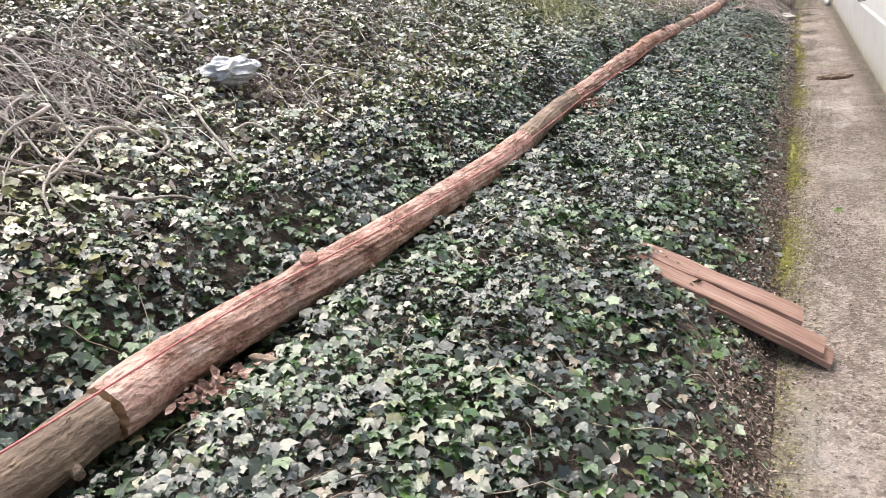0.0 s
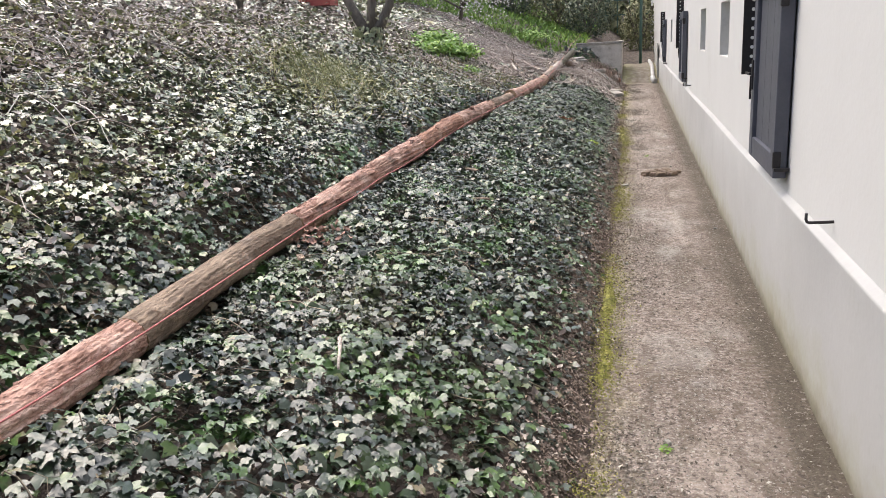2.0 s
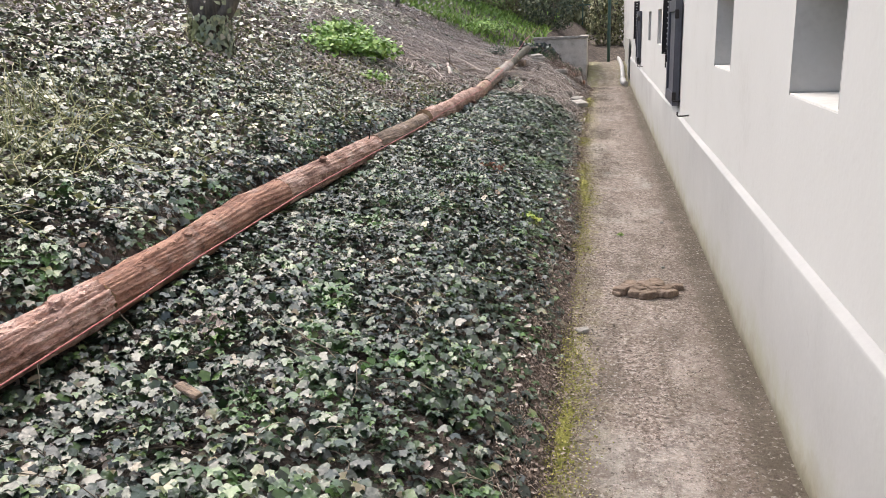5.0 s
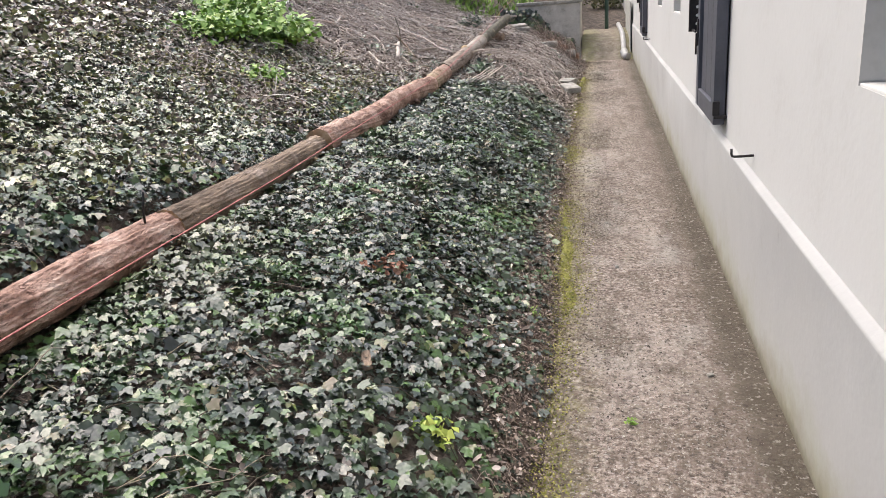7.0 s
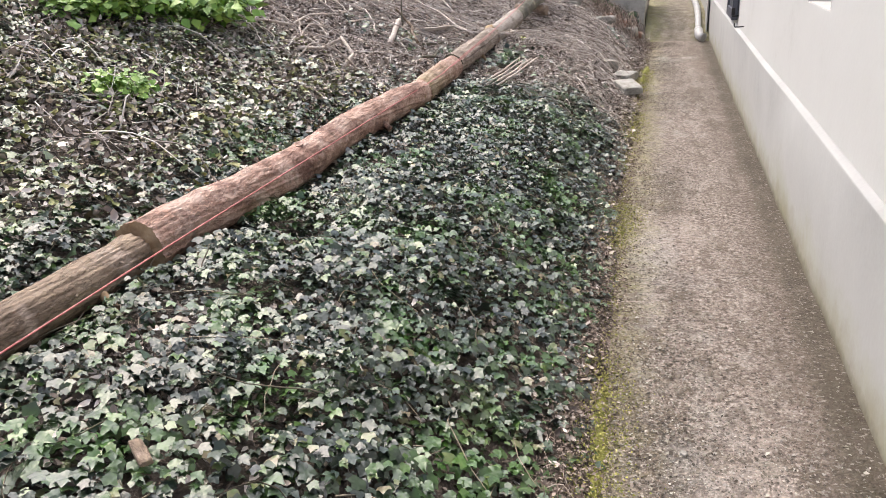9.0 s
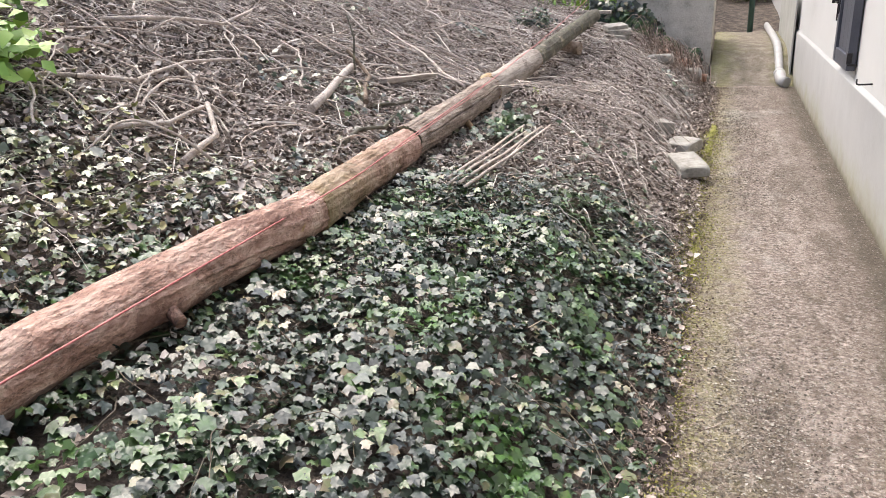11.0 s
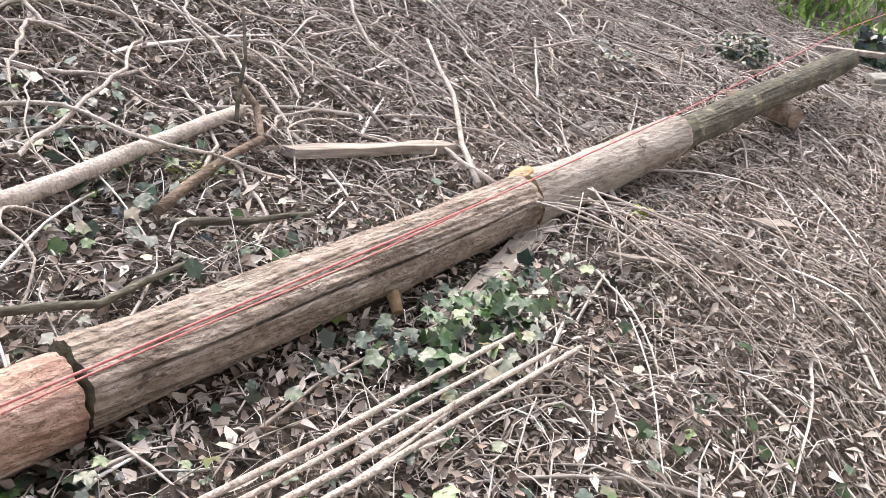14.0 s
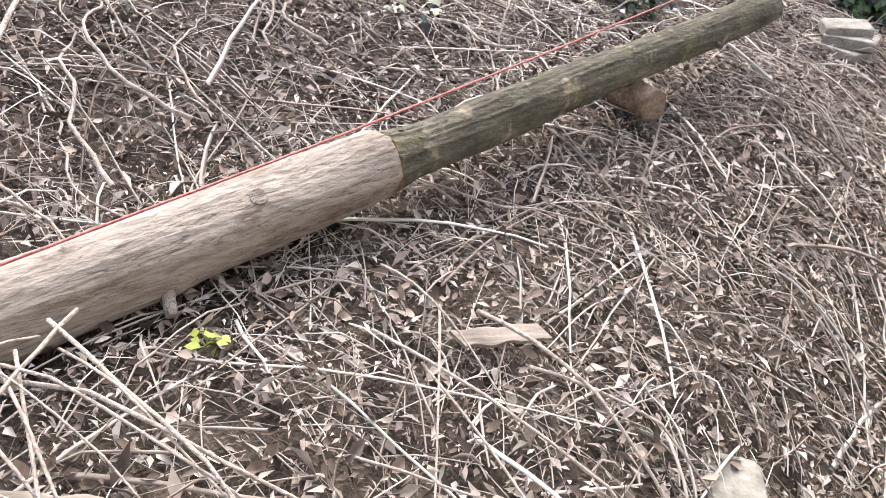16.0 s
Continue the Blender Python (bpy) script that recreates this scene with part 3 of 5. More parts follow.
for k in range(3):
    shutter(6.44 + 7.12 * k, 7.21 + 7.12 * k)
    wall_hook(5.6 + 7.2 * k)

# step, drain, downpipe and tank at the far end
RAMP_MAT = positional(material("mossy_concrete", [(0.15, (0.09, 0.075, 0.05)), (0.5, (0.2, 0.168, 0.13)), (0.9, (0.36, 0.32, 0.27))], 7.0, 0.92, 0.9, 50, depth=0.012),
                      [("X", 0.45, -0.35, (0.2, 0.21, 0.06), 5.0, 0.9), ("X", 0.35, 0.95, (0.2, 0.21, 0.07), 5.0, 0.8)])
bm = bmesh.new()
rows = []
for y, z in ((25.1, -0.03), (25.35, 0.03), (25.6, 0.14), (25.9, 0.28), (26.2, 0.36), (26.7, 0.4), (30, 0.43), (42, 0.6)):
    rows.append([bm.verts.new((x, y + 0.03 * math.sin(x * 7 + y), z + 0.012 * math.sin(x * 9 + y * 3))) for x in np.linspace(-0.16, 0.84, 9)])
for p, q in zip(rows, rows[1:]):
    for k in range(8):
        bm.faces.new((p[k], p[k + 1], q[k + 1], q[k])).smooth = True
for p, q in zip(rows, rows[1:]):
    a, b = bm.verts.new((-0.17, p[0].co.y, -0.1)), bm.verts.new((-0.17, q[0].co.y, -0.1))
    bm.faces.new((p[0], q[0], b, a))
tagged(part("raised_path", bm, RAMP_MAT), "mossy concrete ramp where the footpath rises", "ramp", kind="structure")
drain = thing("drain_pipe", "grey plastic drain pipe lying along the wall foot", "pipe", (0, 0, 0))
part("pipe", bent_rod([(0.66, 25.22, 0.09), (0.66, 25.6, 0.2), (0.655, 25.9, 0.335), (0.65, 26.3, 0.42), (0.64, 27.4, 0.455), (0.6, 32.0, 0.5)], 0.05, 14), PVC, drain)
part("elbow", bent_rod([(0.665, 25.32, 0.13), (0.668, 25.2, 0.085), (0.69, 25.12, 0.07), (0.735, 25.08, 0.062)], 0.066, 14), PVC, drain)
part("collar", bent_rod([(0.66, 25.31, 0.115), (0.66, 25.4, 0.14)], 0.07, 14), PVC, drain)
bm = bent_rod([(0.35, 28.5, 0.4), (0.355, 28.5, 2.0), (0.36, 28.5, 4.5)], 0.045, 12)
tagged(part("downpipe", bm, GREEN_PAINT), "dark green painted metal downpipe on the raised path", "downpipe")
bm = box(bmesh.new(), (0.775, 25.5, 0.05), (0.795, 28.4, 1.05), 0.004)
tagged(part("metal_panel", bm, SHEET), "flat grey metal panel leaning on the wall", "panel")
tank = thing("concrete_tank", "old grey concrete tank overgrown with ivy", "tank", (-0.8, 26, 0))
for a, b in (((-1.42, 25.75, 0.0), (-0.18, 25.9, 1.1)), ((-1.42, 27.2, 0.3), (-0.18, 27.35, 1.1)), ((-1.42, 25.9, 0.2), (-1.27, 27.2, 1.1)), ((-0.33, 25.9, 0.0), (-0.18, 27.2, 1.1))):
    o = boxed("tank_wall", a, b, CONCRETE, tank, 0.012)
    o.matrix_parent_inverse = Matrix.Translation((0.8, -26, 0))
o = part("rim", box(box(bmesh.new(), (-1.45, 25.72, 1.102), (-0.15, 25.93, 1.16), 0.01), (-0.36, 25.931, 1.102), (-0.15, 27.38, 1.16), 0.01), STONE, tank, "pale worn concrete rim")
o.matrix_parent_inverse = Matrix.Translation((0.8, -26, 0))

# ---- leaf and twig makers ----
rng = np.random.default_rng(7)
IVY_LEAF = np.array([(0, 0.4, 0.0), (0, 0.03, 0.03), (0.3, -0.1, -0.04), (0.44, 0.15, 0.05), (0.58, 0.46, -0.08), (0.3, 0.62, 0.05), (0, 1.0, -0.16),
                     (-0.3, 0.62, 0.05), (-0.58, 0.46, -0.08), (-0.44, 0.15, 0.05), (-0.3, -0.1, -0.04)])
IVY_FACES = np.array([(0, k, k % 10 + 1) for k in range(1, 11)])
KITE = np.array([(0, 0, 0), (0.34, 0.4, 0.07), (0, 1, -0.12), (-0.34, 0.4, 0.07), (0, 0.45, 0)])
KITE_FACES = np.array([(0, 1, 4), (1, 2, 4), (2, 3, 4), (3, 0, 4)])
CURL = np.array([(0, 0, 0.1), (0.3, 0.3, 0.22), (0.22, 0.75, 0.12), (0, 1, 0.25), (-0.22, 0.75, 0.2), (-0.3, 0.3, 0.1), (0, 0.45, -0.05)])
CURL_FACES = np.array([(6, 0, 1), (6, 1, 2), (6, 2, 3), (6, 3, 4), (6, 4, 5), (6, 5, 0)])


FLAKE = np.array([(0, 0, 0), (0.42, 0.45, 0.1), (0.05, 1, 0.0), (-0.38, 0.55, 0.14)])
FLAKE_FACES = np.array([(0, 1, 2), (0, 2, 3)])


def leaves(name, template, faces, pos, normal, heading, size, mat, parent=None, narrow=0.8, wide=1.15, fold=2.2):
    """Many leaves in one mesh: each at pos, facing normal, its tip towards heading."""
    n = normal / np.linalg.norm(normal, axis=1, keepdims=True)
    h = heading - n * (heading * n).sum(1, keepdims=True)
    h /= np.linalg.norm(h, axis=1, keepdims=True) + 1e-9
    r = np.cross(h, n)
    t = template[None] * np.stack([size * rng.uniform(narrow, wide, len(size)), size, size * rng.uniform(0.6, fold, len(size))], 1)[:, None]
    P = pos[:, None] + t[..., :1] * r[:, None] + t[..., 1:2] * h[:, None] + t[..., 2:] * n[:, None]
    F = faces[None] + (np.arange(len(pos)) * len(template))[:, None, None]
    return arrays(name, P.reshape(-1, 3), F.reshape(-1, 3), mat, parent, smooth=True)


def tubes(name, paths, radii, mat, sides=3, parent=None):
    """Many thin stems in one mesh. paths: (M, K, 3); radii: (M, K)."""
    m, k, _ = paths.shape
    d = np.gradient(paths, axis=1)
    d /= np.linalg.norm(d, axis=2, keepdims=True) + 1e-9
    up = np.broadcast_to(np.array([0.13, 0.21, 0.97]), d.shape)
    u = np.cross(d, up)
    u /= np.linalg.norm(u, axis=2, keepdims=True) + 1e-9
    w = np.cross(u, d)
    a = np.arange(sides) * 2 * np.pi / sides
    P = paths[:, :, None] + radii[:, :, None, None] * (u[:, :, None] * np.cos(a)[None, None, :, None] + w[:, :, None] * np.sin(a)[None, None, :, None])
    idx = np.arange(m * k * sides).reshape(m, k, sides)
    nxt = np.roll(idx, -1, 2)
    F = np.stack([idx[:, :-1], nxt[:, :-1], nxt[:, 1:], idx[:, 1:]], -1).reshape(-1, 4)
    return arrays(name, P.reshape(-1, 3), F, mat, parent)


# ---- logs in a row ----
def log_centre(y):
    return np.array([np.interp(y, LY, LX), y, np.interp(y, LY, LZ)])


def log(y0, y1, mat, label, ridge, seed, crack=0.0, stubs=(), lift=0.0, face=None):
    """One trunk length from y0 to y1, with rough bark, cut ends and stubs of branches (y, angle, length, radius)."""
    t = thing("log", label, "log", tuple(log_centre((y0 + y1) / 2) - (0, 0, np.interp((y0 + y1) / 2, RY, RR))), group="tree trunk cut into lengths")
    inv = Matrix.Translation(-t.location)
    ys = np.arange(y0, y1, 0.022)
    ys = np.append(ys, y1)
    na = 260 if crack else 100
    ang = np.linspace(0, 2 * np.pi, na, endpoint=False)
    Y, A = np.meshgrid(ys, ang, indexing="ij")
    R = np.interp(Y, RY, RR)
    cx, sx = np.cos(A), np.sin(A)
    R = R * (1 + 0.05 * noise2(cx * 1.2, Y * 2.2 + sx, 2.0, seed)) + 0.004 * noise2(cx * 2 + sx, Y * 5, 2.6, seed + 1)
    R = R + ridge * (np.abs(noise2(cx * 6 + seed, Y * 2.2 + sx * 5, 2.4, seed + 2)) - 0.3) + ridge * 0.5 * noise2(cx * 14, Y * 9 + sx * 13, 1.9, seed)
    for by, ba, _, br in stubs:
        d = np.exp(-((Y - by) / (br * 2.2)) ** 2 - (np.angle(np.exp(1j * (A - radians(ba)))) * np.interp(by, RY, RR) / (br * 2.0)) ** 2)
        R = R + d * br * 0.45
    if crack:
        for ca, w in ((0.38, 1.0), (1.2, 0.16), (0.85, 0.1)):
            line = ca + 0.1 * np.sin(Y * 1.7 + seed) + 0.03 * np.sin(Y * 7)
            R = R - crack * w * np.exp(-(np.angle(np.exp(1j * (A - line))) / 0.024) ** 2) * step(y0, y0 + 0.25, Y) * step(y1, y1 - 0.35, Y) * (0.75 + 0.25 * np.sin(Y * 3 + ca * 9))
    C = np.stack([np.interp(Y, LY, LX), Y, np.interp(Y, LY, LZ) + lift], -1)
    P = C + np.stack([R * cx, 0.005 * noise2(cx * 3, sx * 3, 3, seed) * ((Y - y0 < 0.03) | (y1 - Y < 0.03)), R * sx], -1)
    n = len(ys)
    idx = np.arange(n * na).reshape(n, na)
    nxt = np.roll(idx, -1, 1)
    F = np.stack([idx[:-1], nxt[:-1], nxt[1:], idx[1:]], -1).reshape(-1, 4)
    o = arrays("trunk", P.reshape(-1, 3), F, mat, t)
    o.matrix_parent_inverse = inv
    m = int((y1 - y0) * (45 if ridge < 0.0125 else 130)) if ridge > 0.0045 else 0
    fy, fa = rng.uniform(y0 + 0.05, y1 - 0.05, m), rng.uniform(-0.8, 2.6, m)
    out = np.stack([np.cos(fa), 0 * fa, np.sin(fa)], 1)
    fr = np.interp(fy, RY, RR) + ridge * 0.25
    fp = np.stack([np.interp(fy, LY, LX), fy, np.interp(fy, LY, LZ) + lift], 1) + out * fr[:, None]
    o = leaves("loose_bark", FLAKE * np.array([1.3, 1, 0.6]), FLAKE_FACES, fp, out + rng.normal(0, 0.08, (m, 3)), rng.normal(0, 0.35, (m, 3)) + (0, 1, 0), rng.uniform(0.01, 0.03, m), mat, t, 0.3)
    o.matrix_parent_inverse = inv
    o["kind"] = "stuff"
    for row, c, flip in ((P[0], C[0, 0], 1), (P[-1], C[-1, 0], -1)):
        bm = bmesh.new()
        mid = bm.verts.new(c + np.array([0, -0.004 * flip, 0]))
        ring = [bm.verts.new(c + (p - c) * 0.6 + np.array([0, -0.003 * flip, 0])) for p in row]
        rim = [bm.verts.new(p) for p in row]
        for k in range(na):
            j = (k + 1) % na
            bm.faces.new((mid, ring[k], ring[j]) if flip > 0 else (mid, ring[j], ring[k]))
            bm.faces.new((ring[k], rim[k], rim[j], ring[j]) if flip > 0 else (ring[j], rim[j], rim[k], ring[k]))
        o = part("cut_face", bm, face or CUT, t, "ochre sawn end")
        o.matrix_parent_inverse = inv
    for by, ba, bl, br in stubs:
        c = log_centre(by) + (0, 0, lift)
        d = np.array([math.cos(radians(ba)), -0.35, math.sin(radians(ba))])
        r = np.interp(by, RY, RR)
        p = [c + d * (r * 0.7), c + d * (r + bl * 0.4), c + d * (r + bl)]
        o = part("branch_stub", bent_rod([tuple(q) for q in p], [br * 1.25, br, br * 0.95], 10), OCHRE if br > 0.042 else CUT if bl > 0.05 else mat, t, "cut branch stub")
        o.matrix_parent_inverse = inv
    return t


log(-1.4, 1.74, BARK_GREY, "pinkish grey barked log lying in ivy", 0.006, 1, stubs=((1.62, -20, 0.03, 0.014), (1.45, -30, 0.02, 0.012)))
log(1.76, 3.1, BARK_RED, "reddish brown log with loose bark and knots", 0.007, 2, stubs=((1.85, 15, 0.005, 0.03), (2.62, 75, 0.03, 0.03), (2.2, -20, 0.012, 0.012), (2.9, -35, 0.02, 0.01)))
log(3.105, 4.75, BARK_RED, "smooth reddish brown log beside a red cord", 0.006, 3, stubs=((4.55, 60, 0.004, 0.03), (3.7, -40, 0.03, 0.012)))
log(4.755, 6.15, BARK_GREY, "thin grey brown log with tight bark in the ivy", 0.004, 4, stubs=((4.85, 40, 0.008, 0.025), (5.6, -30, 0.015, 0.012)))
log(6.155, 7.36, BARK_RED, "red brown log with deep furrowed bark", 0.013, 14, stubs=((6.6, 50, 0.006, 0.02),))
log(7.365, 8.68, BARK_RED, "red brown log with peeling plates of bark", 0.014, 15, stubs=((8.5, 80, 0.02, 0.022),))
log(8.685, 10.38, BARK_RUST, "dark brown log with flaking bark", 0.009, 5, stubs=((9.3, 65, 0.02, 0.02),))
log(10.39, 12.24, BARK_PINK, "light reddish log with thick knotty bark", 0.009, 6, stubs=((11.05, 70, 0.03, 0.022), (10.6, 20, 0.01, 0.02), (11.7, 10, 0.006, 0.03)))
log(12.26, 14.2, BARK_GREY, "grey brown barked log, thinner than its neighbours", 0.006, 7, stubs=((13.95, -25, 0.07, 0.014), (13.2, 45, 0.01, 0.015)))
log(14.22, 17.2, BARK_PINK, "tan log with dark knots and a sawn end", 0.006, 8, lift=0.005,
    stubs=((14.62, 70, 0.006, 0.025), (14.95, 62, 0.004, 0.03), (15.35, 85, 0.012, 0.02), (15.9, 60, 0.01, 0.035), (16.98, 22, 0.006, 0.043), (14.9, -30, 0.03, 0.014), (16.35, -28, 0.05, 0.02)))
BARK_MOSSY = positional(BARK_PINK.copy(), [("Y", 18.9, 16.9, (0.2, 0.18, 0.065), 6.0, 0.85)])
log(17.205, 18.41, BARK_MOSSY, "mossy reddish log with a deep saw cut at its end", 0.006, 9, stubs=((17.9, 70, 0.008, 0.02), (18.2, 40, 0.006, 0.015)))
log(18.425, 19.96, WOOD_PALE, "weathered barkless log with a long dark crack", 0.006, 10, lift=0.016, crack=0.055, face=BARK_DARK, stubs=((19.3, -42, 0.06, 0.018), (19.34, -60, 0.05, 0.016)))
log(19.98, 21.1, WOOD_PEELED, "smooth peeled pale log with an ochre cut stub", 0.003, 11, lift=0.004, face=OCHRE, stubs=((20.03, 104, 0.014, 0.045), (20.48, -38, 0.05, 0.014), (20.72, 50, 0.004, 0.02)))
log(21.11, 23.5, BARK_DARK, "dark grey-green barked log resting on a wooden block", 0.005, 12, stubs=((21.6, 60, 0.004, 0.025), (22.9, -20, 0.03, 0.012)))
bm = bent_rod([(-1.54, 12.1, 0.62), (-1.52, 12.07, 0.70), (-1.49, 12.05, 0.80)], [0.006, 0.005, 0.004], 6)
tagged(part("iron_spike", bm, IRON), "thin rusty spike stuck upright at the log joint", "spike")
# wooden block under the last length
bm = bent_rod([(-1.74, 22.5, 0.735), (-1.52, 22.42, 0.73), (-1.33, 22.36, 0.72)], [0.066, 0.066, 0.062], 12)
tagged(part("wood_block", bm, BARK_GREY), "short split block of wood propping the dark log", "block")
o = boxed("board", (-1.75, 24.2, 0.95), (-1.3, 24.36, 0.985), PLANK, None, 0.005)
tagged(o, "short weathered board lying by the log end", "board")

# red cord drawn along the logs
SY = [1.0, 1.5, 2.4, 3.3, 4.5, 5.5, 6.4, 7.0, 7.8, 9.2, 10.4, 11.9, 13.2, 14.2, 15.2, 16.8, 17.5, 18.0, 18.7, 19.5, 20.2, 20.8, 21.7, 23.4, 25.9]
SZ = [0.58, 0.573, 0.572, 0.532, 0.523, 0.535, 0.55, 0.545, 0.562, 0.59, 0.615, 0.611, 0.604, 0.62, 0.628, 0.645, 0.652, 0.69, 0.735, 0.785, 0.845, 0.895, 0.985, 1.17, 1.4]
SX = [-1.43] + [-1.4] * 23 + [-1.3]
pts = []
for y in np.arange(1.0, 25.85, 0.12):
    x, z = np.interp(y, SY, SX), np.interp(y, SY, SZ)
    c, r = log_centre(y), np.interp(y, RY, RR) + 0.012
    if y < 6:
        side = max(x, c[0] + 0.05)
        x, z = side, z + 0.4 * (side - x)
    s = 0.0
    while y < 24 and math.hypot(x + s - c[0], z + 0.55 * s - c[2]) < r and s < 0.4:
        s += 0.004
    z = z + 0.55 * s
    out = 0.02 * float(step(2.0, 3.5, y) * step(10.0, 8.0, y))
    z = max(z, c[2] - 0.045) if 3 < y < 18 else z
    pts.append((x + s + out, y, max(z, float(top(np.float64(x + s + out), np.float64(y))) + 0.04) if 2 < y < 10 else z))
pts = [pts[0]] + [tuple((np.array(a) + 2 * np.array(b) + np.array(c)) / 4) for a, b, c in zip(pts, pts[1:], pts[2:])] + [pts[-1]]
tagged(part("rope", bent_rod(pts, 0.0029, 6), CORD), "thin red rope stretched along the row of logs", "rope")

low = [(x + (0.012 + 0.004 * math.sin(y * 5)) * float(step(19.6, 18.8, y) * step(17.6, 18.3, y)), y, z - (0.011 + 0.005 * math.sin(y * 2.3)) * float(step(19.6, 18.8, y) * step(17.6, 18.3, y))) for x, y, z in pts if 17.6 < y < 19.6]
tagged(part("rope", bent_rod(low, 0.0022, 6), CORD), "second thin red rope hanging slack beside the first", "rope")

# ---- ground cover ----
def creeping(n, x, y, length, heading, wander, lift, k=7, sag=1.0, shake=0.22):
    """Paths of n stems over the cover, from (x, y), each with its length, heading (radians), bend and height."""
    s = np.linspace(0, 1, k)
    bend = rng.normal(0, wander, (n, 1)) * s + rng.normal(0, wander * 0.5, (n, 1)) * np.sin(s * 6.3 + rng.uniform(0, 6.3, (n, 1)))
    a = heading[:, None] + bend + rng.normal(0, shake, (n, k))
    stepv = length[:, None] / (k - 1)
    X = x[:, None] + np.cumsum(np.cos(a) * stepv, 1)
    Y = y[:, None] + np.cumsum(np.sin(a) * stepv, 1)
    Z = top(X, Y) * sag + (1 - sag) * top(X, Y).mean(1, keepdims=True) + lift[:, None] * (0.35 + np.sin(np.pi * s) * rng.uniform(0.2, 1.6, (n, 1))) - 0.03
    return np.stack([X, Y, Z], -1)


def ivy_cover(x, y):
    """How much ivy grows at a place, 0 to 1."""
    w = noise2(x, y, 2.6, 4) * 0.5 + noise2(x, y, 6.3, 9) * 0.3
    edge = step(0.035, -0.08, x + 0.04 * noise2(x, y, 3.0, 2) + 0.1 * step(12, 18.5, y))
    right = 1 - 0.97 * step(17.9, 19.2, y + 0.4 * w + 0.35 * step(-0.75, -1.05, x))
    left = 1 - 0.97 * step(15.2, 18.4, y + 1.6 * w - 0.25 * (x + 2))
    far = step(-3.3, -4.0, x) * (0.8 - 0.65 * step(-4.2, -5.2, x) * step(11, 8, y))
    c = np.where(x > -1.55, right, np.maximum(left, far * (1 - step(23, 26, y))))
    dry = 1.2 * np.exp(-(((x + 2.7) / 0.42) ** 2 + ((y - 2.7) / 0.8) ** 2)) + 0.8 * np.exp(-(((x + 2.4) / 0.35) ** 2 + ((y - 4.0) / 0.5) ** 2))
    bare = 0.6 * np.exp(-(((x + 1.25) / 0.13) ** 2 + ((y - 13.75) / 0.35) ** 2)) + 0.5 * np.exp(-(((x + 1.3) / 0.14) ** 2 + ((y - 16.0) / 0.8) ** 2)) + 0.6 * np.exp(-(((x + 2.2) / 0.4) ** 2 + ((y - 14.8) / 0.5) ** 2))
    gap = 0.45 * step(0.25, 0.6, noise2(x, y, 4.2, 14)) + 1.3 * step(-1.8, -2.4, x) * step(0.0, 0.5, noise2(x, y, 1.5, 31) + 0.4 * noise2(x, y, 5, 7))
    return np.clip(edge * c * (1 - 0.6 * dry - bare - gap * 0.35), 0, 1)


def off_log(x, y, z, pad=0.0):
    """True where a place is clear of the logs."""
    return np.hypot(x - np.interp(y, LY, LX), z - np.interp(y, LY, LZ)) > np.interp(y, RY, RR) + pad


def ivy(name, x0, x1, y0, y1, per, size, template, faces, mat, thick=0.1):
    n = int((x1 - x0) * (y1 - y0) * per)
    x, y = rng.uniform(x0, x1, n), rng.uniform(y0, y1, n)
    keep = rng.random(n) < ivy_cover(x, y)
    x, y = x[keep], y[keep]
    n = len(x)
    hump = 0.024 * noise2(x, y, 7.5, 6) + 0.025 * noise2(x, y, 17, 8)
    depth = rng.random(n) ** 1.9
    near_edge = step(-0.6, -0.1, x)
    z = top(x, y) + hump * (1 - 0.6 * near_edge) + 0.01 - depth * thick
    ok = off_log(x, y, z, 0.012)
    x, y, z, n = x[ok], y[ok], z[ok], int(ok.sum())
    d = 0.05
    slope = np.stack([-(top(x + d, y) - top(x - d, y)) / (2 * d), -(top(x, y + d) - top(x, y - d)) / (2 * d), np.ones(n)], 1)
    lean = np.stack([noise2(x, y, 9.0, 17), noise2(x, y, 9.0, 23), 0 * x], 1)
    normal = slope * np.array([0.35, 0.35, 1]) + 0.2 * lean + rng.normal(0, 0.29, (n, 3)) + (0.02, 0.02, 0)
    heading = np.stack([np.full(n, 0.55), np.full(n, -0.25), np.full(n, -0.3)], 1) + rng.normal(0, 0.75, (n, 3))
    s = rng.uniform(size[0], size[1], n) * rng.choice([0.7, 1, 1, 1.25], n)
    return tagged(leaves(name, template, faces, np.stack([x, y, z], 1), normal, heading, s, mat), "dense dark green ivy leaves covering the bank", "ivy", kind="stuff")


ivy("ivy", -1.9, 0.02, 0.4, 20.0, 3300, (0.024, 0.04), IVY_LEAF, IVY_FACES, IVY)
ivy("ivy_upper_bank", -3.6, -1.9, 0.4, 17.5, 2100, (0.028, 0.046), IVY_LEAF, IVY_FACES, IVY_LIT)
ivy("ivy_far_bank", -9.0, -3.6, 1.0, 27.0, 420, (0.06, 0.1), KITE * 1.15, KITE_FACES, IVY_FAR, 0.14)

# bare runners between the ivy leaves
n = 900
x, y = rng.uniform(-2.6, -0.1, n), rng.uniform(0.6, 18, n)
P = creeping(n, x, y, rng.uniform(0.12, 0.5, n), rng.uniform(0, 6.28, n), 0.7, rng.uniform(0.0, 0.05, n))
tagged(tubes("ivy_runners", P, np.linspace(0.0022, 0.001, 7)[None] * rng.uniform(0.7, 1.5, (n, 1)), IVY_STEM), "thin brown ivy runners among the leaves", "ivy stems", kind="stuff")

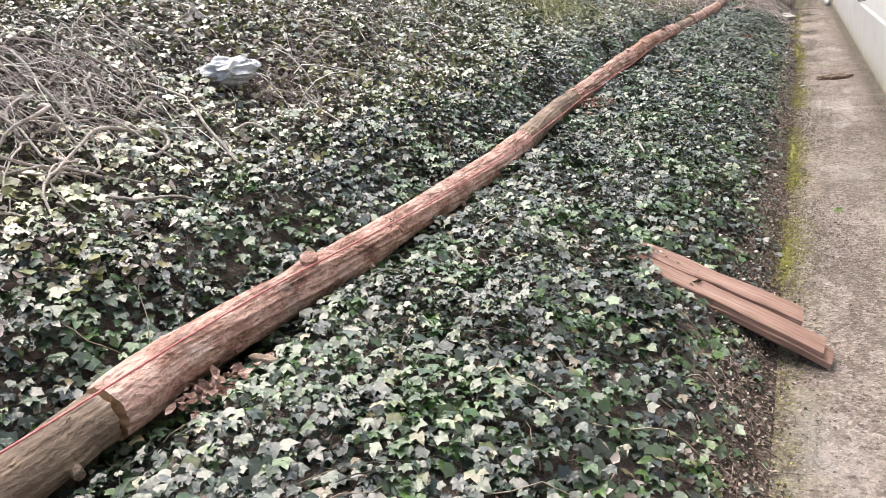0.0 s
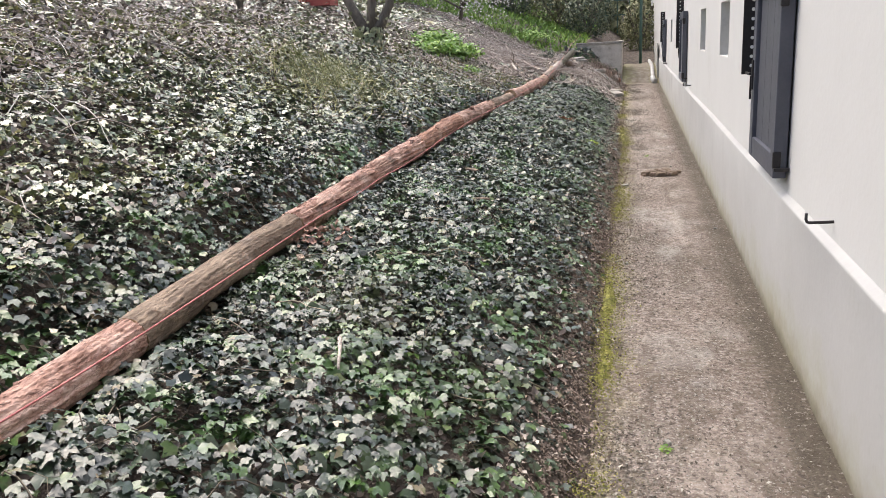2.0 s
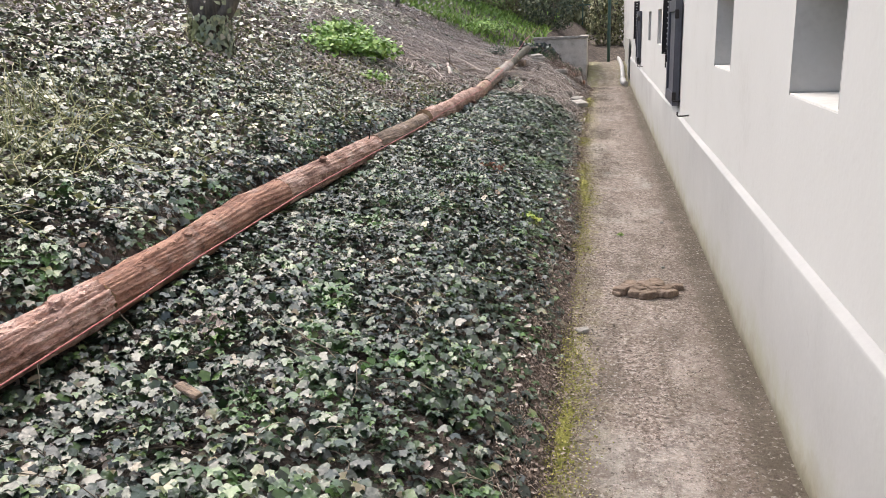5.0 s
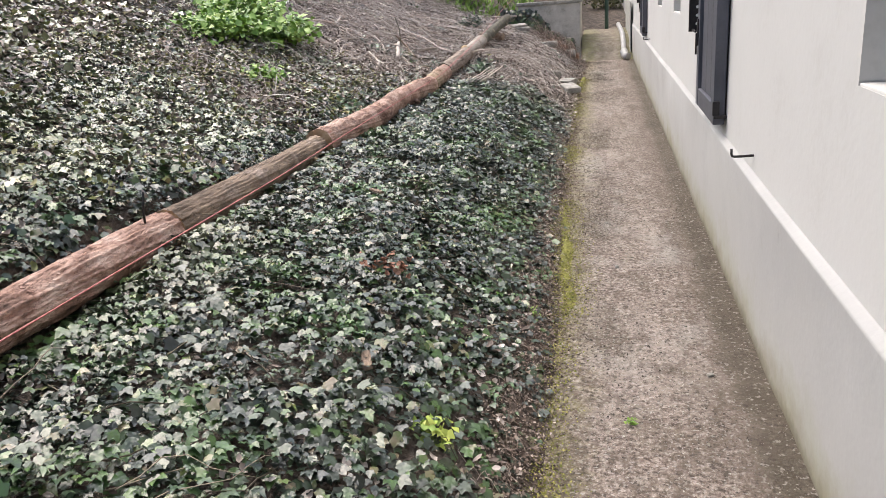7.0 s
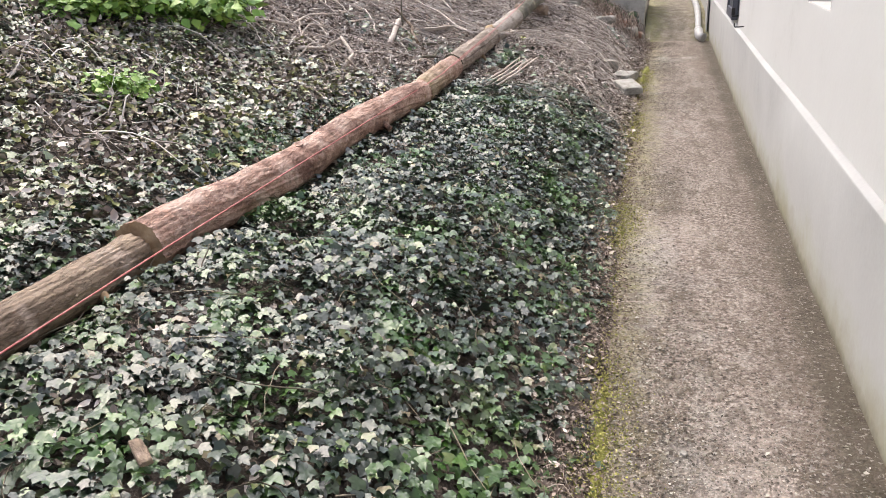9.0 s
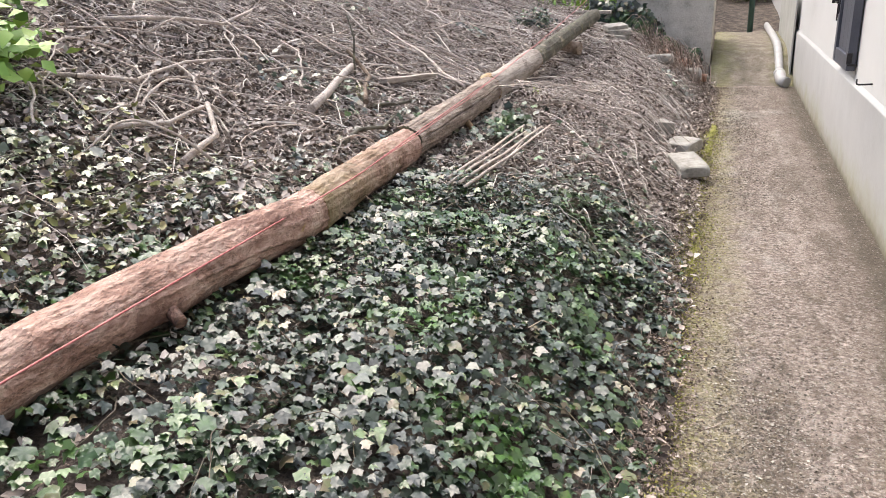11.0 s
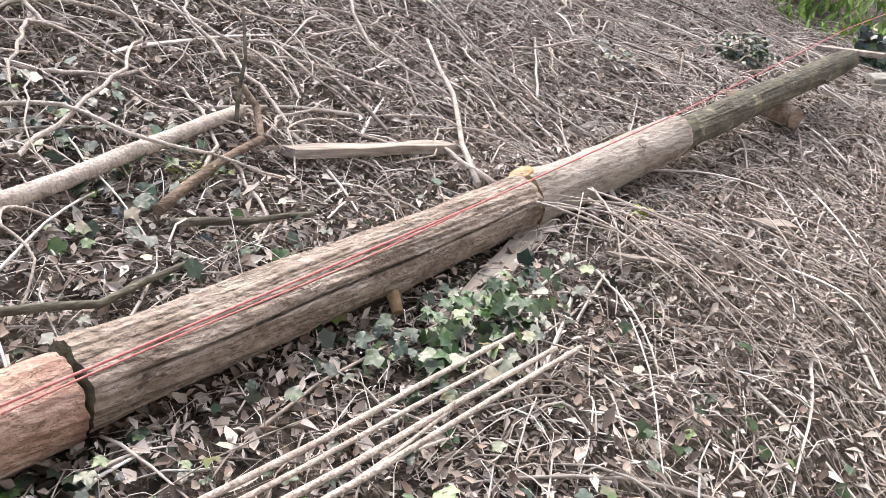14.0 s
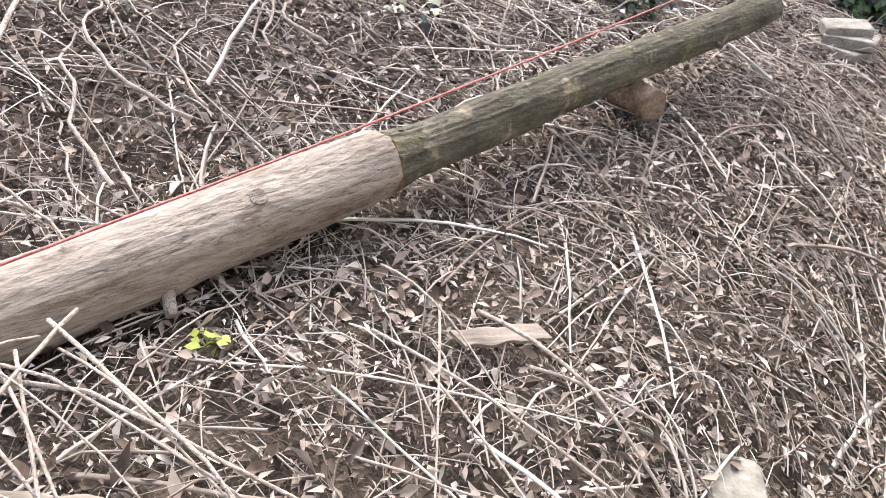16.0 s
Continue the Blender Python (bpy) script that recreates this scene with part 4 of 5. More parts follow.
# dry fringe of stems and crumbs between ivy and path
n = 6500
y = rng.uniform(0.6, 25, n)
x = rng.normal(-0.07, 0.055, n) - 0.09 * step(12, 18.5, y)
P = creeping(n, x, y, rng.uniform(0.03, 0.11, n), rng.normal(0.3, 1.3, n), 0.7, rng.uniform(0.01, 0.04, n), 5)
P[:, :, 2] = np.maximum(P[:, :, 2], np.maximum(ground(P[:, :, 0], P[:, :, 1]), 0) + 0.006)
tagged(tubes("dry_fringe", P, np.linspace(0.0016, 0.0007, 5)[None] * rng.uniform(0.6, 1.4, (n, 1)), FRINGE), "dry brown stems along the edge of the path", "dry stems", kind="stuff")
n = 75000
y = rng.uniform(0.6, 25, n)
x = rng.normal(-0.06, 0.055, n) + np.where(rng.random(n) < 0.15, 0.1, 0.0) - 0.09 * step(12, 18.5, y)
pos = np.stack([x, y, np.maximum(ground(x, y), 0) + 0.003 + 0.014 * rng.random(n)], 1)
tagged(leaves("fringe_litter", FLAKE, FLAKE_FACES, pos, rng.normal(0, 0.5, (n, 3)) + (0.2, 0, 1), rng.normal(0, 1, (n, 3)), rng.uniform(0.005, 0.018, n), FRINGE, narrow=0.25), "small dead leaves along the path edge", "leaf litter", kind="stuff")
# grit and crumbs on the path
n = 150000
y = rng.uniform(1, 25, n)
x = np.where(rng.random(n) < 0.55, rng.normal(0.16, 0.12, n), rng.uniform(0.0, 0.8, n))
x = np.clip(x, -0.04, 0.8)
k = noise2(x, y, 2.2, 12) + 0.6 * noise2(x, y, 7, 3) - 0.35 * step(0.2, 0.45, x) > rng.normal(0.15, 0.45, n)
x, y = x[k], y[k]
n = len(x)
pos = np.stack([x, y, np.full(n, 0.004)], 1)
tagged(leaves("path_grit", FLAKE, FLAKE_FACES, pos, rng.normal(0, 0.3, (n, 3)) + (0, 0, 1), rng.normal(0, 1, (n, 3)), np.minimum(rng.lognormal(-4.95, 0.5, n), 0.02), GRIT, narrow=0.3), "scattered grit and leaf crumbs on the path", "grit", kind="stuff")
# moss cushions on the path edge, where the growth stands above the concrete
mx, my = np.linspace(-0.24, 0.18, 33), np.arange(0.5, 24, 0.013)
XX, YY = np.meshgrid(mx, my)
mid = 0.045 - 0.14 * step(11, 18.5, YY) + 0.035 * noise2(YY * 0, YY, 1.7) + 0.022 * noise2(YY * 0, YY, 8.0, 3)
grow = 0.34 + 0.4 * step(14, 18, YY) + 0.8 * noise2(YY * 0, YY, 2.3, 5) + 0.4 * noise2(XX * 3, YY, 7.1, 1)
ZZ = -0.016 + 0.036 * np.exp(-((XX - mid) / 0.045) ** 2) * np.clip(grow, 0, 1.15) + 0.004 * noise2(XX * 2, YY * 2, 60, 2) + 0.003 * noise2(XX, YY, 160, 4)
nx, ny = len(mx), len(my)
idx = np.arange(nx * ny).reshape(ny, nx)
tagged(arrays("moss_cushions", np.stack([XX.ravel(), YY.ravel(), ZZ.ravel() + 0.001], 1), np.stack([idx[:-1, :-1], idx[:-1, 1:], idx[1:, 1:], idx[1:, :-1]], -1).reshape(-1, 4), MOSS_BED), "yellow-green moss growing along the path edge", "moss", kind="stuff")
# moss tufts on the path edge
n = 60000
y = rng.uniform(0.6, 22, n)
patch = 0.28 + 0.22 * step(14, 18, y) + 0.8 * step(-0.35, 0.25, noise2(y * 0, y, 2.3, 5) + 0.5 * noise2(y * 0, y, 7.1, 1))
x = 0.045 + rng.normal(0, 0.038, n) * (0.4 + patch) - 0.14 * step(11, 18.5, y) + 0.035 * noise2(y * 0, y, 1.7) + 0.022 * noise2(y * 0, y, 8.0, 3)
keep = rng.random(n) < patch ** 1.5
x, y = x[keep], y[keep]
n = len(x)
pos = np.stack([x, y, np.maximum(0.0, top(x, y) * 0.5) + 0.004 + 0.02 * patch[keep] * rng.random(n)], 1)
tagged(leaves("moss", KITE, KITE_FACES, pos, rng.normal(0, 0.6, (n, 3)) + (0, 0, 0.7), rng.normal(0, 0.7, (n, 3)) + (0, 0, 0.7), rng.uniform(0.004, 0.012, n), MOSS), "yellow-green moss cushions along the path edge", "moss", kind="stuff")

n = 60000
x, y = rng.uniform(-3.4, -0.08, n), rng.uniform(0.5, 19.5, n)
k = (rng.random(n) < 0.35) | (ivy_cover(x, y) < 0.75 * rng.random(n))
x, y = x[k], y[k]
n = len(x)
z = np.maximum(top(x, y) - 0.05, ground(x, y) + 0.003) + 0.03 * rng.random(n) * (1 - ivy_cover(x, y) * 0.5)
ok = off_log(x, y, z, 0.0)
x, y, z = x[ok], y[ok], z[ok]
n = len(x)
tagged(leaves("ivy_litter", CURL, CURL_FACES, np.stack([x, y, z], 1), rng.normal(0, 0.4, (n, 3)) + (0.25, 0, 1), rng.normal(0, 1, (n, 3)), rng.uniform(0.018, 0.045, n), LITTER),
       "dead leaves lying between the ivy", "leaf litter", kind="stuff")

n = 24000
x, y = rng.uniform(-4.4, -1.6, n), rng.uniform(0.6, 17.5, n)
k = noise2(x, y, 1.5, 31) + 0.5 * noise2(x, y, 5, 7) + 0.35 * step(-1.8, -3.2, x) > rng.uniform(-0.3, 0.9, n)
x, y = x[k], y[k]
n = len(x)
pos = np.stack([x, y, top(x, y) + 0.01 + 0.035 * noise2(x, y, 7.5, 6) + 0.02 * rng.random(n)], 1)
k = off_log(pos[:, 0], pos[:, 1], pos[:, 2], 0.02)
pos, n = pos[k], int(k.sum())
m = 7000
x, y = rng.uniform(-3.2, -1.62, m), rng.uniform(13.0, 18.3, m)
k = (ivy_cover(x, y) < rng.uniform(0.2, 1.0, m)) & (top(x, y) > 0)
add = np.stack([x, y, top(x, y) - 0.02 + 0.035 * rng.random(m)], 1)[k]
pos = np.concatenate([pos, add[off_log(add[:, 0], add[:, 1], add[:, 2], 0.02)]])
n = len(pos)
for name, lo, hi, mat, label in (("yellowed_leaves", 0, n // 3, OLIVE, "yellowed olive leaves among the ivy of the bank"), ("fallen_leaves", n // 3, n, LITTER, "brown fallen leaves lying on the ivy of the bank")):
    p = pos[lo:hi]
    tagged(leaves(name, CURL, CURL_FACES, p, rng.normal(0, 0.4, p.shape) + (0.2, 0, 1), rng.normal(0, 1, p.shape), rng.uniform(0.025, 0.05, len(p)), mat), label, "leaves", kind="stuff")

# ---- dead brush ----
def brush_cover(x, y):
    c = step(16.2, 17.4, y + 0.5 * noise2(x, y, 2.2, 3) - 0.3 * (x + 2)) * (x < -1.5) + (x >= -1.5) * step(18.0, 19.2, y + 0.4 * np.abs(x + 0.8) + 0.3 * noise2(x, y, 3, 1))
    return c * step(-0.03, -0.16, x) * (1 - step(25.4, 27.5, y))


def in_brush(n, x0=-5.0, x1=-0.03, y0=15.5, y1=27.0):
    x, y = rng.uniform(x0, x1, n), rng.uniform(y0, y1, n)
    k = rng.random(n) < brush_cover(x, y)
    return x[k], y[k]


x, y = in_brush(280000)
n = len(x)
z = np.maximum(top(x, y) - 0.045, ground(x, y) + 0.003) + 0.035 * rng.random(n)
ok = off_log(x, y, z, 0.0)
x, y, z = x[ok], y[ok], z[ok]
n = len(x)
tagged(leaves("leaf_litter", FLAKE, FLAKE_FACES, np.stack([x, y, z], 1), rng.normal(0, 0.42, (n, 3)) + (0.25, 0, 1), rng.normal(0, 1, (n, 3)), np.minimum(rng.lognormal(-3.75, 0.5, n), 0.075), LITTER, narrow=0.08, wide=0.55),
       "brown dead leaves covering the cleared ground", "leaf litter", kind="stuff")


x, y = in_brush(9000)
n = len(x)
z = np.maximum(top(x, y) - 0.02, ground(x, y) + 0.003) + 0.02 * rng.random(n)
ok = off_log(x, y, z, 0.0)
x, y, z = x[ok], y[ok], z[ok]
n = len(x)
tagged(leaves("curled_leaves", CURL, CURL_FACES, np.stack([x, y, z], 1), rng.normal(0, 0.45, (n, 3)) + (0.2, 0, 1), rng.normal(0, 1, (n, 3)), rng.uniform(0.02, 0.045, n), FRINGE),
       "curled brown leaves lying on the cleared ground", "leaf litter", kind="stuff")


def clear(P, pad=0.004):
    return off_log(P[..., 0], P[..., 1], P[..., 2], pad).all(1) & (P[..., 0] < -0.1).all(1)


for name, count, ln, rad, k, label in (("dead_twigs", 24000, (0.06, 0.28), 0.0013, 4, "pale dry twigs strewn over the cleared ground"), ("dead_stems", 2000, (0.3, 1.0), 0.0027, 8, "long pale dead stems lying criss-cross")):
    x, y = in_brush(count)
    n = len(x)
    head = rng.uniform(0, 6.28, n)
    P = creeping(n, x, y, rng.uniform(*ln, n), head, 0.12 if k > 5 else 0.18, rng.uniform(0.005, 0.04, n), k, 0.85, 0.04 if k > 5 else 0.09)
    ok = clear(P)
    P = P[ok]
    n = len(P)
    tagged(tubes(name, P, np.linspace(1.2, 0.6, k)[None] * rad * np.minimum(rng.lognormal(0.0, 0.6, (n, 1)), 3.2), DRY, 3), label, "twigs", kind="stuff")
x, y = in_brush(300, -4.6, -1.7, 16, 25)
n = len(x)
P = creeping(n, x, y, rng.uniform(0.35, 1.1, n), rng.uniform(0, 6.28, n), 0.95, rng.uniform(0.02, 0.1, n), 14, 0.8)
P = P[clear(P, 0.012)]
n = len(P)
tagged(tubes("dead_vines", P, np.linspace(1.15, 0.6, 14)[None] * rng.uniform(0.0035, 0.0075, (n, 1)), VINE, 6), "pale twisted dead vines lying over the bank", "dead vines", kind="stuff")
# scattered ivy sprigs in the brush
x, y = in_brush(9000)
k = noise2(x, y, 1.9, 21) > 0.62
x, y = x[k], y[k]
n = len(x)
pos = np.stack([x, y, top(x, y) - 0.01 + 0.04 * rng.random(n)], 1)
tagged(leaves("ivy_sprigs", IVY_LEAF, IVY_FACES, pos, rng.normal(0, 0.4, (n, 3)) + (0.4, -0.2, 1), rng.normal(0, 1, (n, 3)), rng.uniform(0.03, 0.055, n), IVY), "scattered ivy sprigs on the cleared ground", "ivy", kind="stuff")
n = 160
x, y = rng.normal(-1.25, 0.08, n), rng.normal(19.3, 0.22, n)
pos = np.stack([x, y, top(x, y) + 0.02 + 0.03 * rng.random(n)], 1)
tagged(leaves("ivy_patch", IVY_LEAF, IVY_FACES, pos, rng.normal(0, 0.4, (n, 3)) + (0.4, -0.2, 1), rng.normal(0, 1, (n, 3)), rng.uniform(0.03, 0.05, n), IVY), "ivy sprigs growing over the rotten plank", "ivy", kind="stuff")
# dry grass and vines on the upper bank at the start
n = 450
x, y = rng.normal(-2.75, 0.22, n), rng.normal(2.75, 0.45, n)
P = creeping(n, x, y, rng.uniform(0.1, 0.45, n), rng.normal(-0.6, 0.9, n), 0.9, rng.uniform(0.02, 0.1, n), 6)
tagged(tubes("dry_grass", P, np.linspace(0.0024, 0.001, 6)[None] * rng.uniform(0.6, 1.5, (n, 1)), DRY), "heap of matted dry grass on the bank", "dry grass", kind="stuff")
n = 5000
x, y = rng.normal(-2.65, 0.28, n), rng.normal(2.75, 0.55, n)
pos = np.stack([x, y, top(x, y) - 0.03 + 0.04 * rng.random(n)], 1)
tagged(leaves("heap_litter", FLAKE, FLAKE_FACES, pos, rng.normal(0, 0.45, (n, 3)) + (0.25, 0, 1), rng.normal(0, 1, (n, 3)), rng.uniform(0.015, 0.05, n), LITTER, narrow=0.1, wide=0.6), "brown leaf litter under the dry grass heap", "leaf litter", kind="stuff")
n = 60
x, y = rng.normal(-2.45, 0.35, n), rng.normal(2.5, 0.65, n)
P = creeping(n, x, y, rng.uniform(0.2, 0.7, n), rng.uniform(0, 6.28, n), 0.8, rng.uniform(0.04, 0.09, n), 12)
P = P[clear(P, 0.02)]
tagged(tubes("bank_vines", P, np.linspace(1.1, 0.6, 12)[None] * rng.uniform(0.004, 0.009, (len(P), 1)), VINE, 6), "pale dead vines among the ivy", "dead vines", kind="stuff")

# dry stalks on the upper bank
n = 5200
x, y = rng.uniform(-7.5, -2.2, n), rng.uniform(3.0, 17.5, n)
k = (noise2(x, y, 1.5, 31) + 0.4 * noise2(x, y, 5, 7) > 0.25) | (rng.random(n) < step(-4.2, -5.2, x) * step(11, 8, y))
x, y = x[k], y[k]
n = len(x)
P = creeping(n, x, y, rng.uniform(0.15, 0.6, n), rng.uniform(0, 6.28, n), 0.7, rng.uniform(0.02, 0.09, n), 6)
tagged(tubes("dry_stalks", P, np.linspace(0.0035, 0.0015, 6)[None] * rng.uniform(0.6, 1.6, (n, 1)), DRY), "dry pinkish stalks lying on the upper bank", "dry stalks", kind="stuff")
n = 40000
x, y = rng.uniform(-7.5, -2.9, n), rng.uniform(2.0, 18.0, n)
pos = np.stack([x, y, top(x, y) - 0.04 + 0.06 * rng.random(n)], 1)
tagged(leaves("bank_litter", FLAKE, FLAKE_FACES, pos, rng.normal(0, 0.4, (n, 3)) + (0.25, 0, 1), rng.normal(0, 1, (n, 3)), rng.uniform(0.03, 0.07, n), LITTER), "dead leaves on the upper bank", "leaf litter", kind="stuff")

# ---- single things ----
for px_, py_, spread, n, mat, label in ((-0.62, 12.3, 0.045, 40, BARK_RUST, "small heap of rust brown dead leaves on the ivy"), (-1.21, 13.55, 0.15, 300, LITTER, "pinkish dead leaves in a gap of the ivy by the log"),
                                        (-1.22, 6.05, 0.06, 60, BARK_RED, "crumbled red bark fallen below the log"), (-1.24, 1.98, 0.045, 50, BARK_PINK, "crumbled pink bark fallen below the log"), (-1.1, 8.75, 0.05, 40, LITTER, "pale dead leaves and stalks on the ivy")):
    x, y = rng.normal(px_, spread, n), rng.normal(py_, spread * 1.3, n)
    pos = np.stack([x, y, top(x, y) + 0.01 + 0.03 * rng.random(n) - 0.05 * (spread > 0.1)], 1)
    tagged(leaves("dead_leaf_pile", CURL, CURL_FACES, pos, rng.normal(0, 0.5, (n, 3)) + (0.2, -0.1, 1), rng.normal(0, 1, (n, 3)), rng.uniform(0.02, 0.042, n), mat), label, "dead leaves", kind="stuff")
def on(x, y, dz=0.0):
    return (x, y, float(top(np.float64(x), np.float64(y))) + dz)


def rod_thing(name, label, category, mat, xy, r, dz=0.02, sides=8, group="", taper=0.6):
    pts = [on(x, y, dz if len(p) < 3 else p[2]) for p in xy for x, y in [p[:2]]]
    # smooth the run with midpoints
    fine = []
    for a, b in zip(pts, pts[1:]):
        fine += [a, tuple((np.array(a) + np.array(b)) / 2 + np.array([0, 0, 0.004]))]
    fine.append(pts[-1])
    rad = [r * (1 - (1 - taper) * i / (len(fine) - 1)) for i in range(len(fine))]
    return tagged(part(name, bent_rod(fine, rad, sides), mat), label, category, group)


def plank(name, label, a, b, width, thick, mat, dz=0.03, tilt=0.0, tagname="board"):
    """A worn board from a to b over the ground."""
    A, B = Vector(on(*a, dz)), Vector(on(*b, dz))
    d = B - A
    L = d.length
    bm = bmesh.new()
    n = 14
    rows = []
    for i in range(n + 1):
        s = i / n
        e = 0.004 * math.sin(s * 17 + L * 9)
        rows.append([bm.verts.new((w * width / 2 + e * (1 if w > 0 else -0.6), s * L + (0.008 * math.sin(w * 5 + 3) if i in (0, n) else 0), h * thick / 2 + 0.002 * math.sin(s * 11 + w))) for w, h in ((-1, -1), (1, -1), (1, 0.85), (0.93, 1), (-0.93, 1), (-1, 0.85))])
    for p, q in zip(rows, rows[1:]):
        for k in range(6):
            bm.faces.new((p[k], p[(k + 1) % 6], q[(k + 1) % 6], q[k]))
    bm.faces.new(rows[0][::-1])
    bm.faces.new(rows[-1])
    bmesh.ops.recalc_face_normals(bm, faces=bm.faces)
    ob = part(name, bm, mat)
    q = d.to_track_quat("Y", "Z").to_matrix().to_4x4()
    ob.matrix_world = Matrix.Translation(A) @ q @ pose(0, 0, 0, 0, tilt, 0)
    return tagged(ob, label, tagname)


def rock(name, label, at, size, seed, mat=STONE, turn=0, category="stone", group="", edge=0.68):
    bm = bmesh.new()
    bmesh.ops.create_icosphere(bm, subdivisions=3, radius=1)
    for v in bm.verts:
        c = v.co
        k = 1 + 0.22 * noise.noise(c * 1.4 + Vector((seed, 0, 0))) + 0.07 * noise.noise(c * 4 + Vector((0, seed, 0)))
        c *= k
        for a in range(3):
            c[a] = max(-edge, min(edge, c[a])) / edge
        v.co = Vector((c.x * size[0] / 2, c.y * size[1] / 2, c.z * size[2] / 2))
    for f in bm.faces:
        f.smooth = True
    ob = part(name, bm, mat)
    ob.matrix_world = pose(*at, 6 * math.sin(seed), 5 * math.cos(seed * 2), turn)
    return tagged(ob, label, category, group)


# boards at the start, one on another, lying from the ivy onto the path
def brown_board(a, b, width, seed):
    A, B = Vector(a), Vector(b)
    ob = plank("board", "reddish brown painted board lying from ivy onto the path", (0, 0), (0, 1), width, 0.022, BOARD_RED)
    d = B - A
    s = d.length / max(1e-6, max(v.co.y for v in ob.data.vertices))
    for v in ob.data.vertices:
        v.co.y *= s
    ob.matrix_world = Matrix.Translation(A) @ d.to_track_quat("Y", "Z").to_matrix().to_4x4()
    ob["group"] = "brown boards"
    return ob


brown_board((-0.53, 3.5, 0.345), (0.19, 3.37, 0.055), 0.115, 1)
brown_board((-0.5, 3.58, 0.343), (0.12, 3.53, 0.1), 0.125, 2)
brown_board((-0.4, 3.46, 0.27), (0.215, 3.35, 0.022), 0.1, 3)
brown_board((-0.3, 3.5, 0.2), (0.2, 3.42, 0.006), 0.1, 4)
# plastic bag
bm = bmesh.new()
bmesh.ops.create_icosphere(bm, subdivisions=4, radius=1)
for v in bm.verts:
    c = v.co.copy()
    v.co = Vector((c.x * 0.15, c.y * 0.13, c.z * 0.07)) * (1 + 0.25 * noise.noise(c * 2.2) + 0.14 * noise.noise(c * 6))
bagob = part("plastic_bag", bm, BAG)
bagob.location = on(-2.42, 3.68, 0.05)
tagged(bagob, "crumpled pale grey plastic bag in dry grass", "bag")

rod_thing("branch", "thick pale barkless branch lying on the bank", "branch", VINE, [(-2.1, 18.42), (-2.17, 18.75), (-2.26, 19.1), (-2.33, 19.42)], 0.026, 0.03, 10, taper=0.85)
rod_thing("branch", "curved brown branch beside the pale one", "branch", BARK_GREY, [(-2.0, 18.9), (-2.12, 19.15), (-2.2, 19.4), (-2.3, 19.46, 0.06), (-2.36, 19.42, 0.12)], 0.017, 0.02)
rod_thing("branch", "dark upright stick poking from the brush", "branch", BARK_DARK, [(-2.28, 19.36, -0.02), (-2.29, 19.38, 0.1), (-2.3, 19.42, 0.22), (-2.36, 19.46, 0.34)], 0.008, 0.02)
rod_thing("branch", "dark crooked root by the log", "branch", BARK_DARK, [(-1.78, 18.15), (-1.82, 18.4), (-1.76, 18.6), (-1.8, 18.85)], 0.014, 0.015)
rod_thing("branch", "brown stick lying behind the log", "branch", BARK_DARK, [(-1.95, 18.9), (-1.88, 19.1), (-1.84, 19.3)], 0.013, 0.015)
rod_thing("branch", "long thin pale vine climbing the bank", "branch", VINE, [(-1.72, 19.95), (-1.95, 20.15), (-2.2, 20.4, 0.05), (-2.4, 20.55, 0.03), (-2.65, 20.75)], 0.012, 0.02)
rod_thing("branch", "pale stick against the log", "branch", VINE, [(-1.68, 20.0, 0.03), (-1.85, 20.02), (-2.0, 20.05)], 0.012, 0.02)
rod_thing("branch", "pale forked root on the bank", "branch", VINE, [(-2.02, 17.2), (-2.06, 17.5, 0.08), (-2.22, 17.68, 0.13), (-2.28, 17.85)], 0.015, 0.03)
rod_thing("branch", "pale bent root on the bank", "branch", VINE, [(-2.35, 17.2), (-2.3, 17.5), (-2.22, 17.68, 0.12)], 0.013, 0.03)
rod_thing("branch", "long pale vine across the brush", "branch", VINE, [(-2.75, 17.3), (-2.62, 17.7), (-2.7, 18.2), (-2.62, 18.6)], 0.011, 0.04)
rod_thing("branch", "thick pale vine along the upper brush", "branch", VINE, [(-3.2, 18.2), (-3.05, 18.6, 0.08), (-3.0, 19.0), (-3.1, 19.5, 0.06)], 0.013, 0.04)
# bundle of straight canes
for a, b, r in (((-1.22, 18.1), (-1.15, 19.36), 0.0085), ((-1.19, 18.02), (-1.11, 19.25), 0.007), ((-1.15, 18.06), (-1.05, 19.4), 0.009), ((-1.11, 18.0), (-1.01, 19.46), 0.0085), ((-1.06, 18.5), (-1.08, 19.15), 0.0055)):
    m = ((a[0] + b[0]) / 2, (a[1] + b[1]) / 2)
    rod_thing("cane", "straight pale cut cane lying in a bundle", "cane", VINE, [(*a, 0.02), (*m, 0.035), (*b, 0.045)], r, 0.03, 8, "canes by the log", 0.7)
# long dead stems fanning over the brush right of the log
for k in range(20):
    a0 = (rng.normal(-1.4, 0.05), rng.normal(20.0, 0.12)) if k % 3 else (rng.uniform(-1.3, -0.7), rng.uniform(20.2, 21.2))
    h = -0.35 + rng.normal(0, 0.55)
    L = rng.uniform(0.7, 1.5)
    p = [(a0[0] + L * s * math.cos(h) * 0.75, a0[1] + L * s * (0.15 + math.sin(h) * 0.6), 0.05 + 0.06 * math.sin(s * 3.1) + 0.04 * rng.random()) for s in np.linspace(0, 1, 5)]
    p = [(min(x, -0.15), y, z) for x, y, z in p]
    rod_thing("stem", "long pale bramble stem arching over the brush", "stem", VINE, p, rng.uniform(0.0025, 0.0055), 0.03, 6, "bramble stems", 0.5)
plank("board", "short grey weathered board on the bank", (-2.13, 19.45), (-1.97, 20.09), 0.075, 0.032, PLANK, 0.012)
